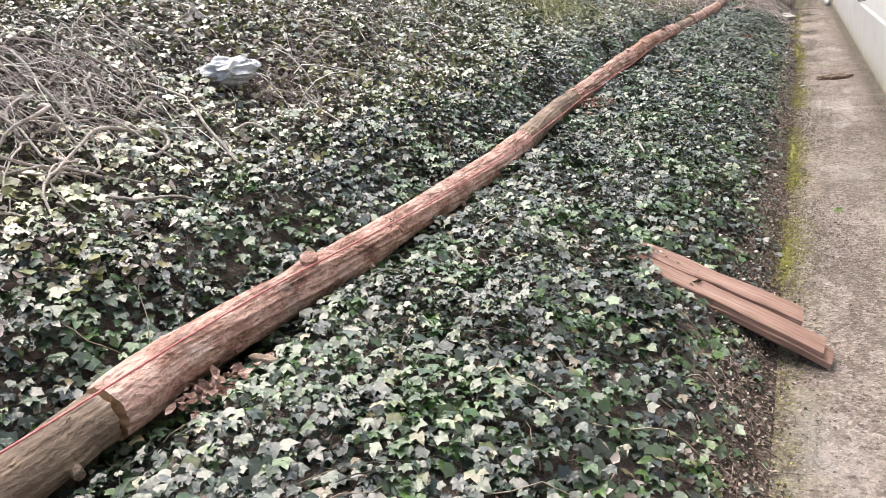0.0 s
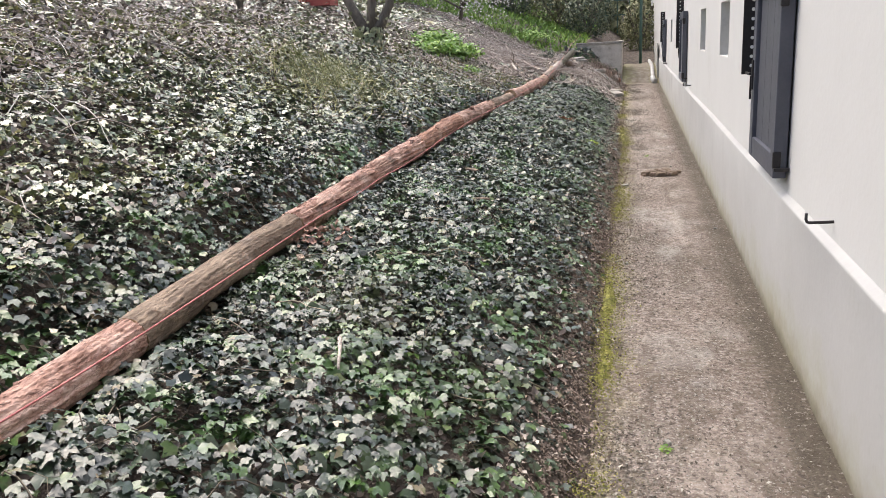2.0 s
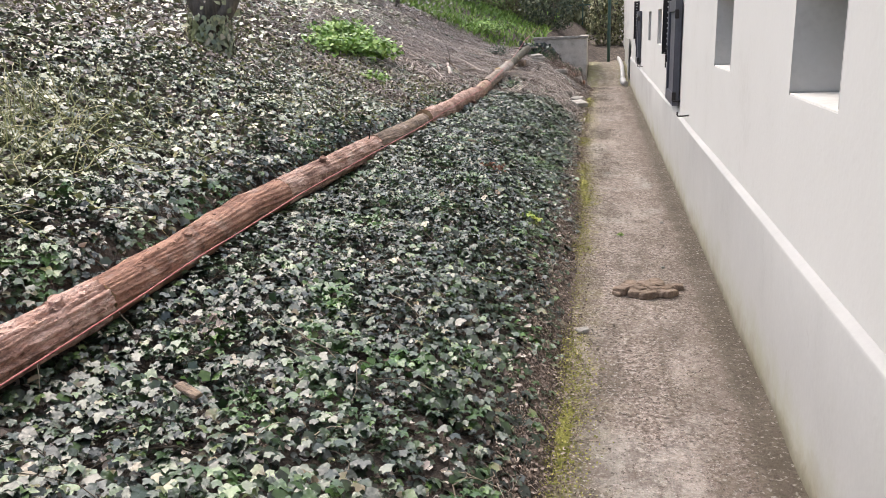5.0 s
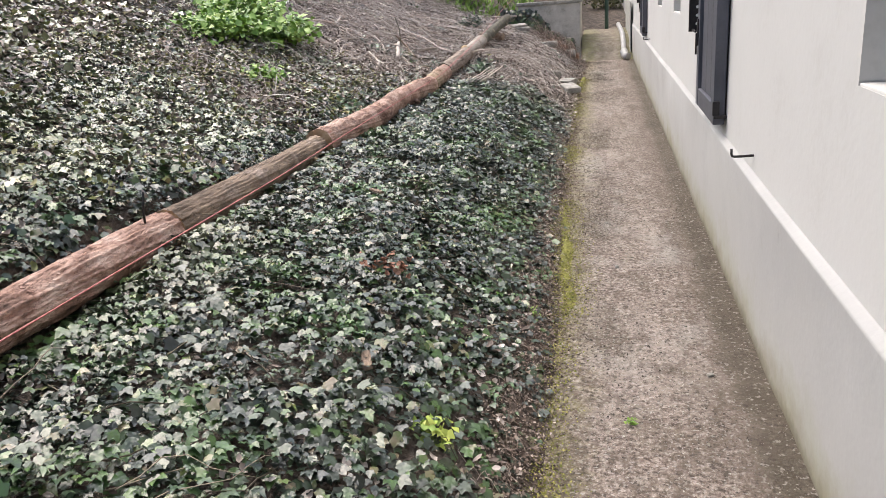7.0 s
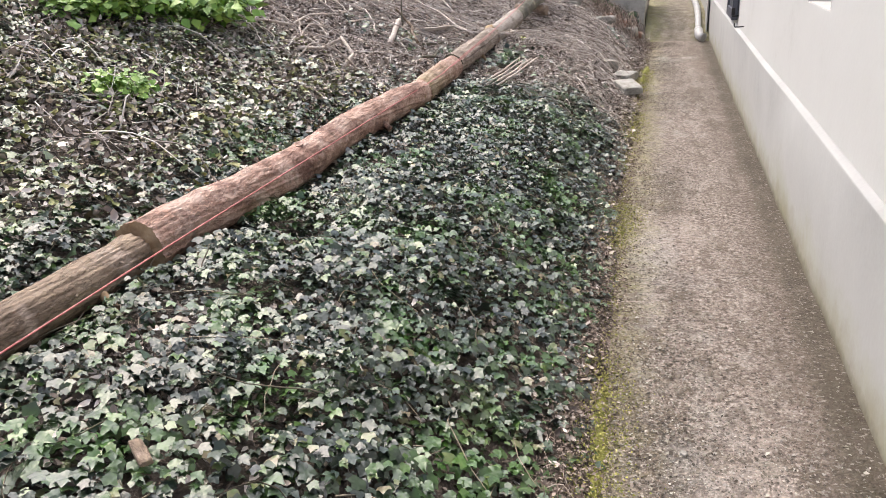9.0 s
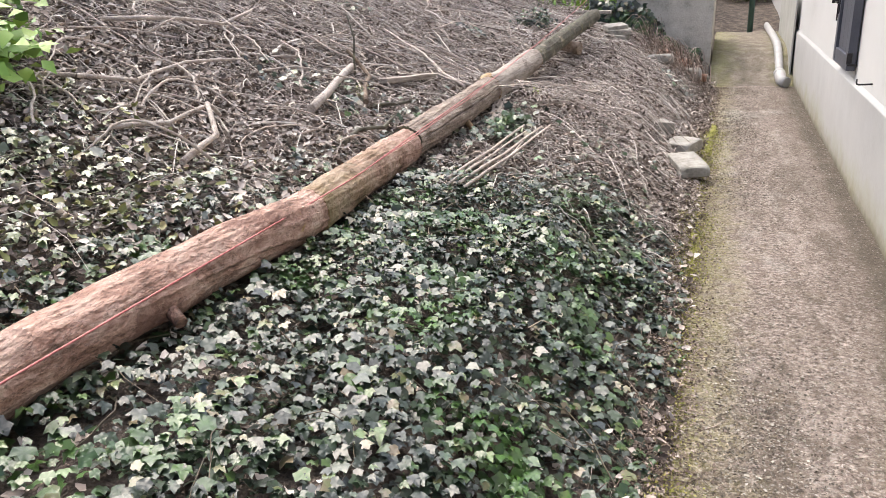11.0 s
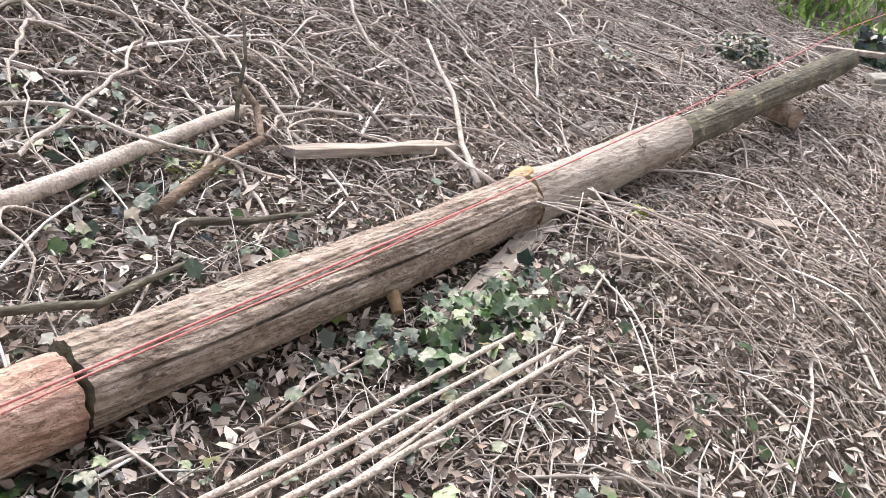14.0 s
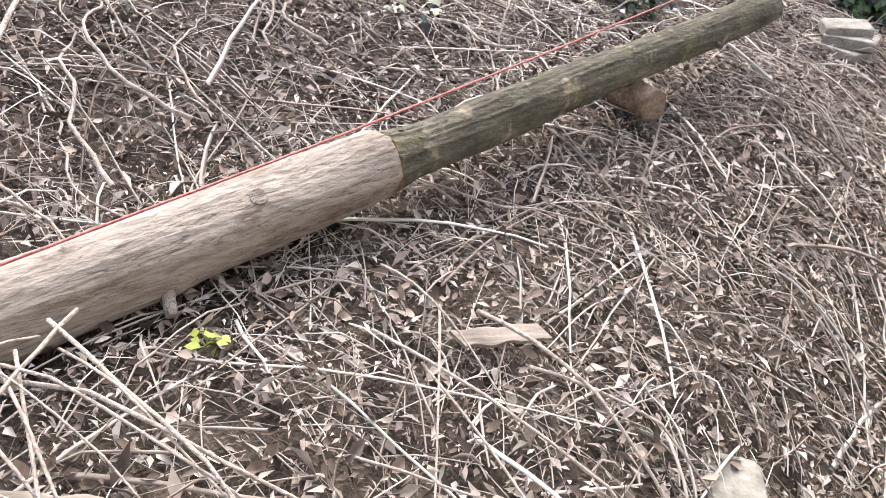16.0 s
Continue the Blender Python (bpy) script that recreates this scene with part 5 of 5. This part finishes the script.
plank("board", "rotten pale plank half buried beside the log", (-1.33, 19.3), (-1.49, 20.04), 0.085, 0.02, PLANK, -0.016, 8)
plank("board", "rotten grey plank behind the log", (-1.86, 17.45), (-1.68, 18.12), 0.09, 0.022, PLANK, -0.03)
plank("board", "broken slab of bark in the brush", (-1.03, 20.88), (-0.94, 21.1), 0.05, 0.009, PLANK, 0.022, 15)
plank("board", "pale scrap of wood in the brush", (-1.2, 19.97), (-1.08, 20.1), 0.055, 0.009, PLANK, 0.02, -10)
plank("board", "split log piece under the peeled log", (-1.62, 20.55), (-1.6, 21.1), 0.07, 0.05, WOOD_PALE, -0.02)
rock("stone", "flat pale stone at the edge of the path", (-0.2, 20.32, 0.1), (0.2, 0.36, 0.07), 1.0, turn=20, group="stones by the path", edge=0.57)
rock("stone", "flat pale stone at the edge of the path", (-0.27, 20.92, 0.11), (0.23, 0.24, 0.08), 2.3, turn=-25, group="stones by the path", edge=0.57)
rock("stone", "angular stone leaning in the brush", (-0.46, 21.22, 0.2), (0.14, 0.22, 0.1), 3.1, turn=30, group="stones by the path", edge=0.55)
rock("stone", "grey stone by the tank", (-0.75, 24.3, 0.42), (0.36, 0.25, 0.12), 4.2, turn=10, edge=0.8)
rock("stone", "pale stone by the tank foot", (-0.35, 24.7, 0.2), (0.2, 0.2, 0.16), 5.2, edge=0.8)
for k, (x, y, z, w) in enumerate(((-1.3, 24.6, 0.66, 0.34), (-1.24, 24.65, 0.72, 0.28), (-1.3, 24.7, 0.77, 0.25))):
    rock("stone", "flat grey stone in a low stack", (x, y, z), (w, 0.22, 0.055), 6.1 + k, turn=-14 + 21 * k, group="stacked stones", edge=0.58)
# rusty rubble and dead bramble against the foot of the tank
for k in range(16):
    x, y = rng.uniform(-0.8, -0.22), rng.uniform(24.7, 25.5)
    w = rng.uniform(0.09, 0.2)
    rock("broken_stone", "rust brown broken stone at the tank foot", on(x, y, 0.02 + 0.05 * rng.random()), (w, w * 0.8, w * 0.6), 60.0 + k, BARK_RUST if k % 3 else STONE, 37 * k, "stone", "broken stones by the tank", edge=0.85)
n = 420
x, y = rng.uniform(-0.95, -0.15, n), rng.uniform(24.3, 25.6, n)
P = creeping(n, x, y, rng.uniform(0.15, 0.45, n), rng.uniform(0, 6.28, n), 0.5, rng.uniform(0.05, 0.22, n), 7)
P = P[(P[..., 0] < -0.14).all(1)]
tagged(tubes("dead_bramble", P, np.linspace(0.004, 0.002, 7)[None] * rng.uniform(0.6, 1.3, (len(P), 1)), FRINGE), "brown dead bramble heaped at the tank foot", "brambles", kind="stuff")
# clump of bark on the path
for k in range(36):
    w = 0.032 + 0.034 * rng.random()
    dx, dy = rng.normal(0, 0.065), rng.normal(0, 0.045)
    rock("bark_chip", "piece of crumbly brown bark on the path", (0.44 + dx, 10.66 + dy, w * 0.25 + 0.05 * rng.random() * math.exp(-(dx / 0.06) ** 2 - (dy / 0.05) ** 2)), (w * 1.5, w * 1.1, w * 0.6), 9.0 + k, BARK_GREY, 40 * k, "bark", "bark chips on the path")
rock("stone", "small pale stone on the moss", (0.1, 10.03, 0.012), (0.06, 0.035, 0.02), 20.0, turn=30)
for x, y, k in ((0.08, 7.52, 0), (0.14, 7.48, 1), (0.1, 4.3, 2), (0.3, 5.3, 3), (0.74, 8.4, 4), (0.62, 12.2, 5), (0.55, 11.1, 6), (0.3, 13.4, 7), (0.25, 14.2, 8)):
    rock("pebble", "small pale pebble on the path", (x, y, 0.006), (0.022, 0.018, 0.012), 30.0 + k, STONE, 40 * k, "pebble", "pebbles on the path")
rod_thing("twig", "thin curled twig on the path", "twig", BARK_GREY, [(0.03, 19.5, 0.01), (0.08, 19.62, 0.02), (0.15, 19.6, 0.03), (0.14, 19.5, 0.01)], 0.003, 0.01, 6)
rod_thing("twig", "thin curled twig on the path", "twig", BARK_GREY, [(0.5, 22.6, 0.01), (0.56, 22.9, 0.02), (0.6, 23.2, 0.02), (0.68, 23.3, 0.01)], 0.004, 0.01, 6)
rod_thing("stick", "short pale stripped stick lying on the ivy", "stick", VINE, [(-0.74, 5.0), (-0.71, 4.92), (-0.67, 4.8)], 0.0075, 0.04, 8)
rod_thing("twig", "thin brown twig reaching over the moss", "twig", BARK_GREY, [(-0.08, 7.5, 0.05), (0.04, 7.4, 0.03), (0.14, 7.36, 0.035)], 0.0025, 0.02, 6)
# dead root and bark scraps lying in the ivy
for x, y, l, t in ((-0.98, 8.35, "pale broken root lying on the ivy", 60), (-0.72, 7.35, "orange brown bark scrap on the ivy", 110), (-1.2, 5.75, "pinkish bark scrap in the ivy", 30), (-1.22, 2.15, "crumbled pink bark below the log", 80), (-0.5, 11.55, "rust brown scrap in the ivy", 20), (-0.95, 13.3, "reddish dead leaf pile by the log", 50)):
    rock("bark_scrap", l, on(x, y, 0.012), (0.03, 0.1, 0.012), x * 7 + y, BARK_GREY, t, "bark scrap")


def plant(name, label, at, n, spread, height, size, mat, category="plant", kind=""):
    """A leafy plant: stems from its foot, with leaves along them."""
    t = thing(name, label, category, at, kind=kind)
    base = np.array(at)
    a, r = rng.uniform(0, 6.28, n), np.sqrt(rng.random(n)) * spread
    tip = np.stack([r * np.cos(a), r * np.sin(a), height * (1 - 0.55 * (r / spread) ** 2) * rng.uniform(0.55, 1.05, n)], 1)
    s = np.linspace(0, 1, 4)[None, :, None]
    P = tip[:, None] * np.concatenate([s * 0.8, s * 0.8, s], 2) + rng.normal(0, 0.01, (n, 4, 3))
    tubes("stalk", P, np.full((n, 4), 0.0018), mat, 3, t)
    m = n * 7
    k = rng.integers(0, n, m)
    f = rng.uniform(0.45, 1.05, m)[:, None]
    pos = tip[k] * f + rng.normal(0, size * 0.6, (m, 3))
    leaves("foliage", KITE * np.array([1.3, 1, 1]), KITE_FACES, pos, rng.normal(0, 0.45, (m, 3)) + (0.3, -0.2, 1), rng.normal(0, 1, (m, 3)), rng.uniform(0.6, 1.2, m) * size, mat, t)
    return t


plant("green_shrub", "bright green low leafy plant on the bank", on(-3.0, 16.95, -0.05), 200, 0.5, 0.28, 0.075, GREEN)
plant("green_shrub", "bright green low leafy plant on the bank", on(-3.3, 16.35, -0.05), 180, 0.45, 0.24, 0.075, GREEN)
plant("green_shrub", "bright green low leafy plant on the bank", on(-3.5, 17.3, -0.05), 200, 0.55, 0.3, 0.075, GREEN)
plant("green_shrub", "small bright green plant among ivy", on(-2.42, 15.35, -0.04), 40, 0.17, 0.15, 0.05, GREEN)
plant("seedling", "small yellow-green seedling at the ivy edge", on(-0.26, 11.36, -0.03), 9, 0.05, 0.06, 0.034, YELLOW)
plant("seedling", "tiny green seedling growing in the path", (0.29, 5.25, 0.0), 4, 0.014, 0.014, 0.013, GREEN)
plant("seedling", "tiny green seedling growing in the path", (0.32, 11.84, 0.0), 4, 0.014, 0.014, 0.013, GREEN)
plant("grass_tuft", "small tuft of fine green grass at the path edge", (-0.1, 12.6, 0.02), 45, 0.07, 0.09, 0.014, GREEN)
plant("seedling", "yellow-green sprig by the branches", on(-2.15, 19.1, -0.02), 14, 0.12, 0.04, 0.018, OLIVE)
plant("seedling", "single yellow flower sprig in the brush", on(-1.32, 20.45, -0.02), 2, 0.02, 0.06, 0.03, YELLOW)
plant("ivy_clump", "dark ivy clump hanging by the log end", on(-2.0, 23.4, -0.05), 40, 0.25, 0.3, 0.05, IVY)
plant("green_shrub", "bright green weeds behind the tank", on(-2.9, 27.5, -0.05), 140, 0.8, 0.35, 0.07, GREEN)
# ivy over the tank
n = 5200
x = rng.uniform(-1.75, -0.3, n)
z = rng.uniform(0.2, 1.15, n)
k = z < 1.08 - 0.62 * step(-1.5, -0.4, x) + 0.16 * noise2(x, z, 6, 3)
x, z = x[k], z[k]
n = len(x)
pos = np.stack([x, 25.72 - rng.random(n) * 0.14, z], 1)
tagged(leaves("tank_ivy", IVY_LEAF, IVY_FACES, pos, rng.normal(0, 0.4, (n, 3)) + (0.1, -1, 0.4), rng.normal(0, 0.5, (n, 3)) + (0, 0, -1), rng.uniform(0.04, 0.08, n), IVY), "dark ivy hanging over the concrete tank", "ivy", kind="stuff")
# feathery fallen conifer bough
n = 420
x, y = rng.normal(-2.35, 0.2, n), rng.normal(9.1, 0.6, n)
P = creeping(n, x, y, rng.uniform(0.2, 0.55, n), rng.normal(2.0, 0.5, n), 0.35, rng.uniform(0.03, 0.14, n), 7)
tagged(tubes("feathery_grass", P, np.linspace(0.003, 0.0009, 7)[None] * rng.uniform(0.7, 1.4, (n, 1)), OLIVE), "tuft of long olive green feathery grass on the bank", "grass tuft", kind="stuff")

# ---- trees and background ----
def tree(name, label, foot, limbs, r, leaf=None, count=0, size=0.05, mat=HEDGE):
    t = thing(name, label, "tree", foot)
    for k, l in enumerate(limbs):
        rr = r * (1 if k == 0 else 0.62)
        part("trunk" if k == 0 else "limb", bent_rod(l, [rr * (1 - 0.6 * i / (len(l) - 1)) for i in range(len(l))], 12), TREE_BARK, t)
    if count:
        tips = np.array([l[-1] for l in limbs])
        k = rng.integers(0, len(tips), count)
        pos = tips[k] + rng.normal(0, leaf, (count, 3))
        leaves("crown", KITE * np.array([1.3, 1, 1]), KITE_FACES, pos, rng.normal(0, 1, (count, 3)), rng.normal(0, 1, (count, 3)), rng.uniform(0.6, 1.3, count) * size, mat, t)
    return t


tree("tree", "gnarled bare tree with forked ivy-wrapped trunk", on(-3.45, 13.5, -0.1),
     [[(0, 0, 0), (0.02, 0.02, 0.2), (0.06, 0.0, 0.38)], [(0.05, 0, 0.33), (0.18, 0.05, 0.45), (0.32, 0.05, 0.7), (0.38, 0.1, 1.2), (0.5, 0.2, 2.2)], [(0.05, 0, 0.33), (0.06, 0.03, 0.6), (0.1, 0.0, 1.0), (0.0, 0.1, 2.0)],
      [(0.02, 0, 0.25), (-0.2, 0.1, 0.6), (-0.5, 0.2, 1.1), (-0.7, 0.2, 2.0)]], 0.14, 0.45, 700, 0.06)
n = 800
a = rng.uniform(0, 6.28, n)
c = np.array(on(-3.45, 13.5, -0.1))
pos = c + np.stack([np.cos(a) * (0.16 + 0.05 * rng.random(n)), np.sin(a) * (0.16 + 0.05 * rng.random(n)), rng.random(n) * 0.42], 1)
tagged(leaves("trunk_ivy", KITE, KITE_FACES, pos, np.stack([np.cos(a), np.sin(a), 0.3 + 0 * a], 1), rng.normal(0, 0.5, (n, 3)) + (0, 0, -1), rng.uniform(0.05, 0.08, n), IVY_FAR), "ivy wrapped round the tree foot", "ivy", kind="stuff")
tree("young_tree", "thin young trees on the bank", on(-4.6, 12.0, -0.1), [[(0, 0, 0), (0.03, 0, 0.5), (0.0, 0.05, 1.6)], [(0.02, 0, 0.2), (0.2, 0.1, 0.7), (0.3, 0.1, 1.6)], [(0.02, 0, 0.1), (-0.2, 0.1, 0.8), (-0.3, 0.2, 1.5)]], 0.04, 0.35, 250, 0.05)
tree("blossom_tree", "small fruit tree with white blossom", on(-4.7, 25.5, -0.1), [[(0, 0, 0), (0.05, 0, 0.6), (0.1, 0, 1.2)], [(0.05, 0, 0.5), (0.5, 0.1, 0.8), (1.1, 0.2, 1.1)], [(0.05, 0, 0.4), (-0.5, 0.2, 0.7), (-0.9, 0, 1.2)], [(0.05, 0, 0.5), (0.3, -0.4, 0.8), (0.6, -0.8, 0.7)], [(0.1, 0, 1), (0.6, 0.3, 1.6), (1.4, 0.3, 1.7)]], 0.06, 0.42, 2400, 0.06, BLOSSOM)


def shrub(name, label, foot, rx, ry, rz, count, size, mat):
    t = thing(name, label, "shrub", foot)
    a = rng.uniform(0, 6.28, 9)
    P = np.stack([np.stack([np.cos(a) * rx * s * 0.7, np.sin(a) * ry * s * 0.7, np.full(9, rz * 1.5 * s)], 1) for s in np.linspace(0, 1, 4)], 1)
    tubes("stalk", P, np.full((9, 4), 0.02), TREE_BARK, 5, t)
    d = rng.normal(0, 1, (count, 3))
    d /= np.linalg.norm(d, axis=1, keepdims=True)
    r = rng.uniform(0.55, 1.0, count) ** 0.5 * (1 + 0.22 * noise2(d[:, 0] * 3, d[:, 1] * 3 + d[:, 2] * 4, 1.7, rx))
    pos = d * r[:, None] * (rx, ry, rz) + (0, 0, rz * 0.85)
    leaves("foliage", KITE * np.array([1.2, 1, 1]), KITE_FACES, pos, d + rng.normal(0, 0.6, (count, 3)) + (0, 0, 0.3), rng.normal(0, 1, (count, 3)), rng.uniform(0.6, 1.3, count) * size, mat, t)
    return t


shrub("evergreen_shrub", "dark evergreen shrub behind the cleared ground", on(-3.9, 30.5, 0), 0.8, 0.8, 0.8, 2600, 0.09, EVERGREEN)
shrub("evergreen_shrub", "dark round evergreen shrub behind the tank", on(-1.35, 30.5, 0), 0.9, 0.8, 0.75, 2600, 0.09, EVERGREEN)
shrub("hedge_shrub", "brown-green shrub at the end of the path", on(0.35, 33, 0.0), 0.7, 0.8, 1.0, 2200, 0.09, HEDGE)
shrub("hedge_shrub", "pale green shrub on the rising ground", on(-2.6, 33, 0), 1.4, 1.0, 0.9, 2600, 0.1, HEDGE)
for k, (x, y, w) in enumerate(((-7.5, 26, 1.6), (-6.2, 31, 1.8), (-9.5, 22, 1.6), (-9.0, 29, 2.0), (-11, 17, 1.8), (-9.5, 12, 1.5), (-12, 8, 2.0), (-10, 5, 1.5), (-12.5, 13, 2.0))):
    shrub("hedge_shrub", "loose pale green shrub on the far bank", on(x, y, -0.1), w, w, w * 0.8, 2200, 0.13, HEDGE if k % 3 else GREEN)
for k in range(16):
    x = -34 + k * 3.1
    y = 44 + 4 * math.sin(k * 2.2)
    shrub("far_tree", "leafy tree at the far edge of the garden", on(x, y, -0.3), 2.6, 2.4, 3.2 + math.sin(k), 2400, 0.32, HEDGE if k % 2 else EVERGREEN)
# grass on the rising ground
n = 16000
x, y = rng.uniform(-8, -1.3, n), rng.uniform(26.5, 40, n)
a = rng.uniform(0, 6.28, n)
pos = np.stack([x, y, ground(x, y)], 1)
tagged(leaves("grass", KITE * np.array([0.35, 1, 1]), KITE_FACES, pos, np.stack([np.cos(a), np.sin(a), 0.4 + 0 * a], 1), rng.normal(0, 0.3, (n, 3)) + (0, 0, 1), rng.uniform(0.08, 0.2, n), GREEN), "fresh green grass on the rising ground", "grass", kind="stuff")
# green railing
rail = thing("railing", "green painted metal railing on the rising ground", "railing", on(-1.5, 35, 0))
for k in range(15):
    boxed("post", (-3.5 + 0.45 * k - 0.02, -0.02, -0.2), (-3.5 + 0.45 * k + 0.02, 0.02, 1.0), GREEN_PAINT, rail)
for z in (0.45, 1.0):
    boxed("rail", (-3.6, -0.018, z), (2.9, 0.018, z + 0.05), GREEN_PAINT, rail)
# red crate on the far bank
crate = thing("red_crate", "faded red plastic crate on the far bank", "crate", on(-5.3, 16.3, 0.0))
for a, b in (((-0.3, -0.2, 0), (0.3, -0.18, 0.28)), ((-0.3, 0.18, 0), (0.3, 0.2, 0.28)), ((-0.3, -0.179, 0), (-0.28, 0.179, 0.28)), ((0.28, -0.179, 0), (0.3, 0.179, 0.28))):
    boxed("side", a, b, RED_PAINT, crate)
boxed("bottom", (-0.279, -0.179, 0), (0.279, 0.179, 0.02), RED_PAINT, crate)
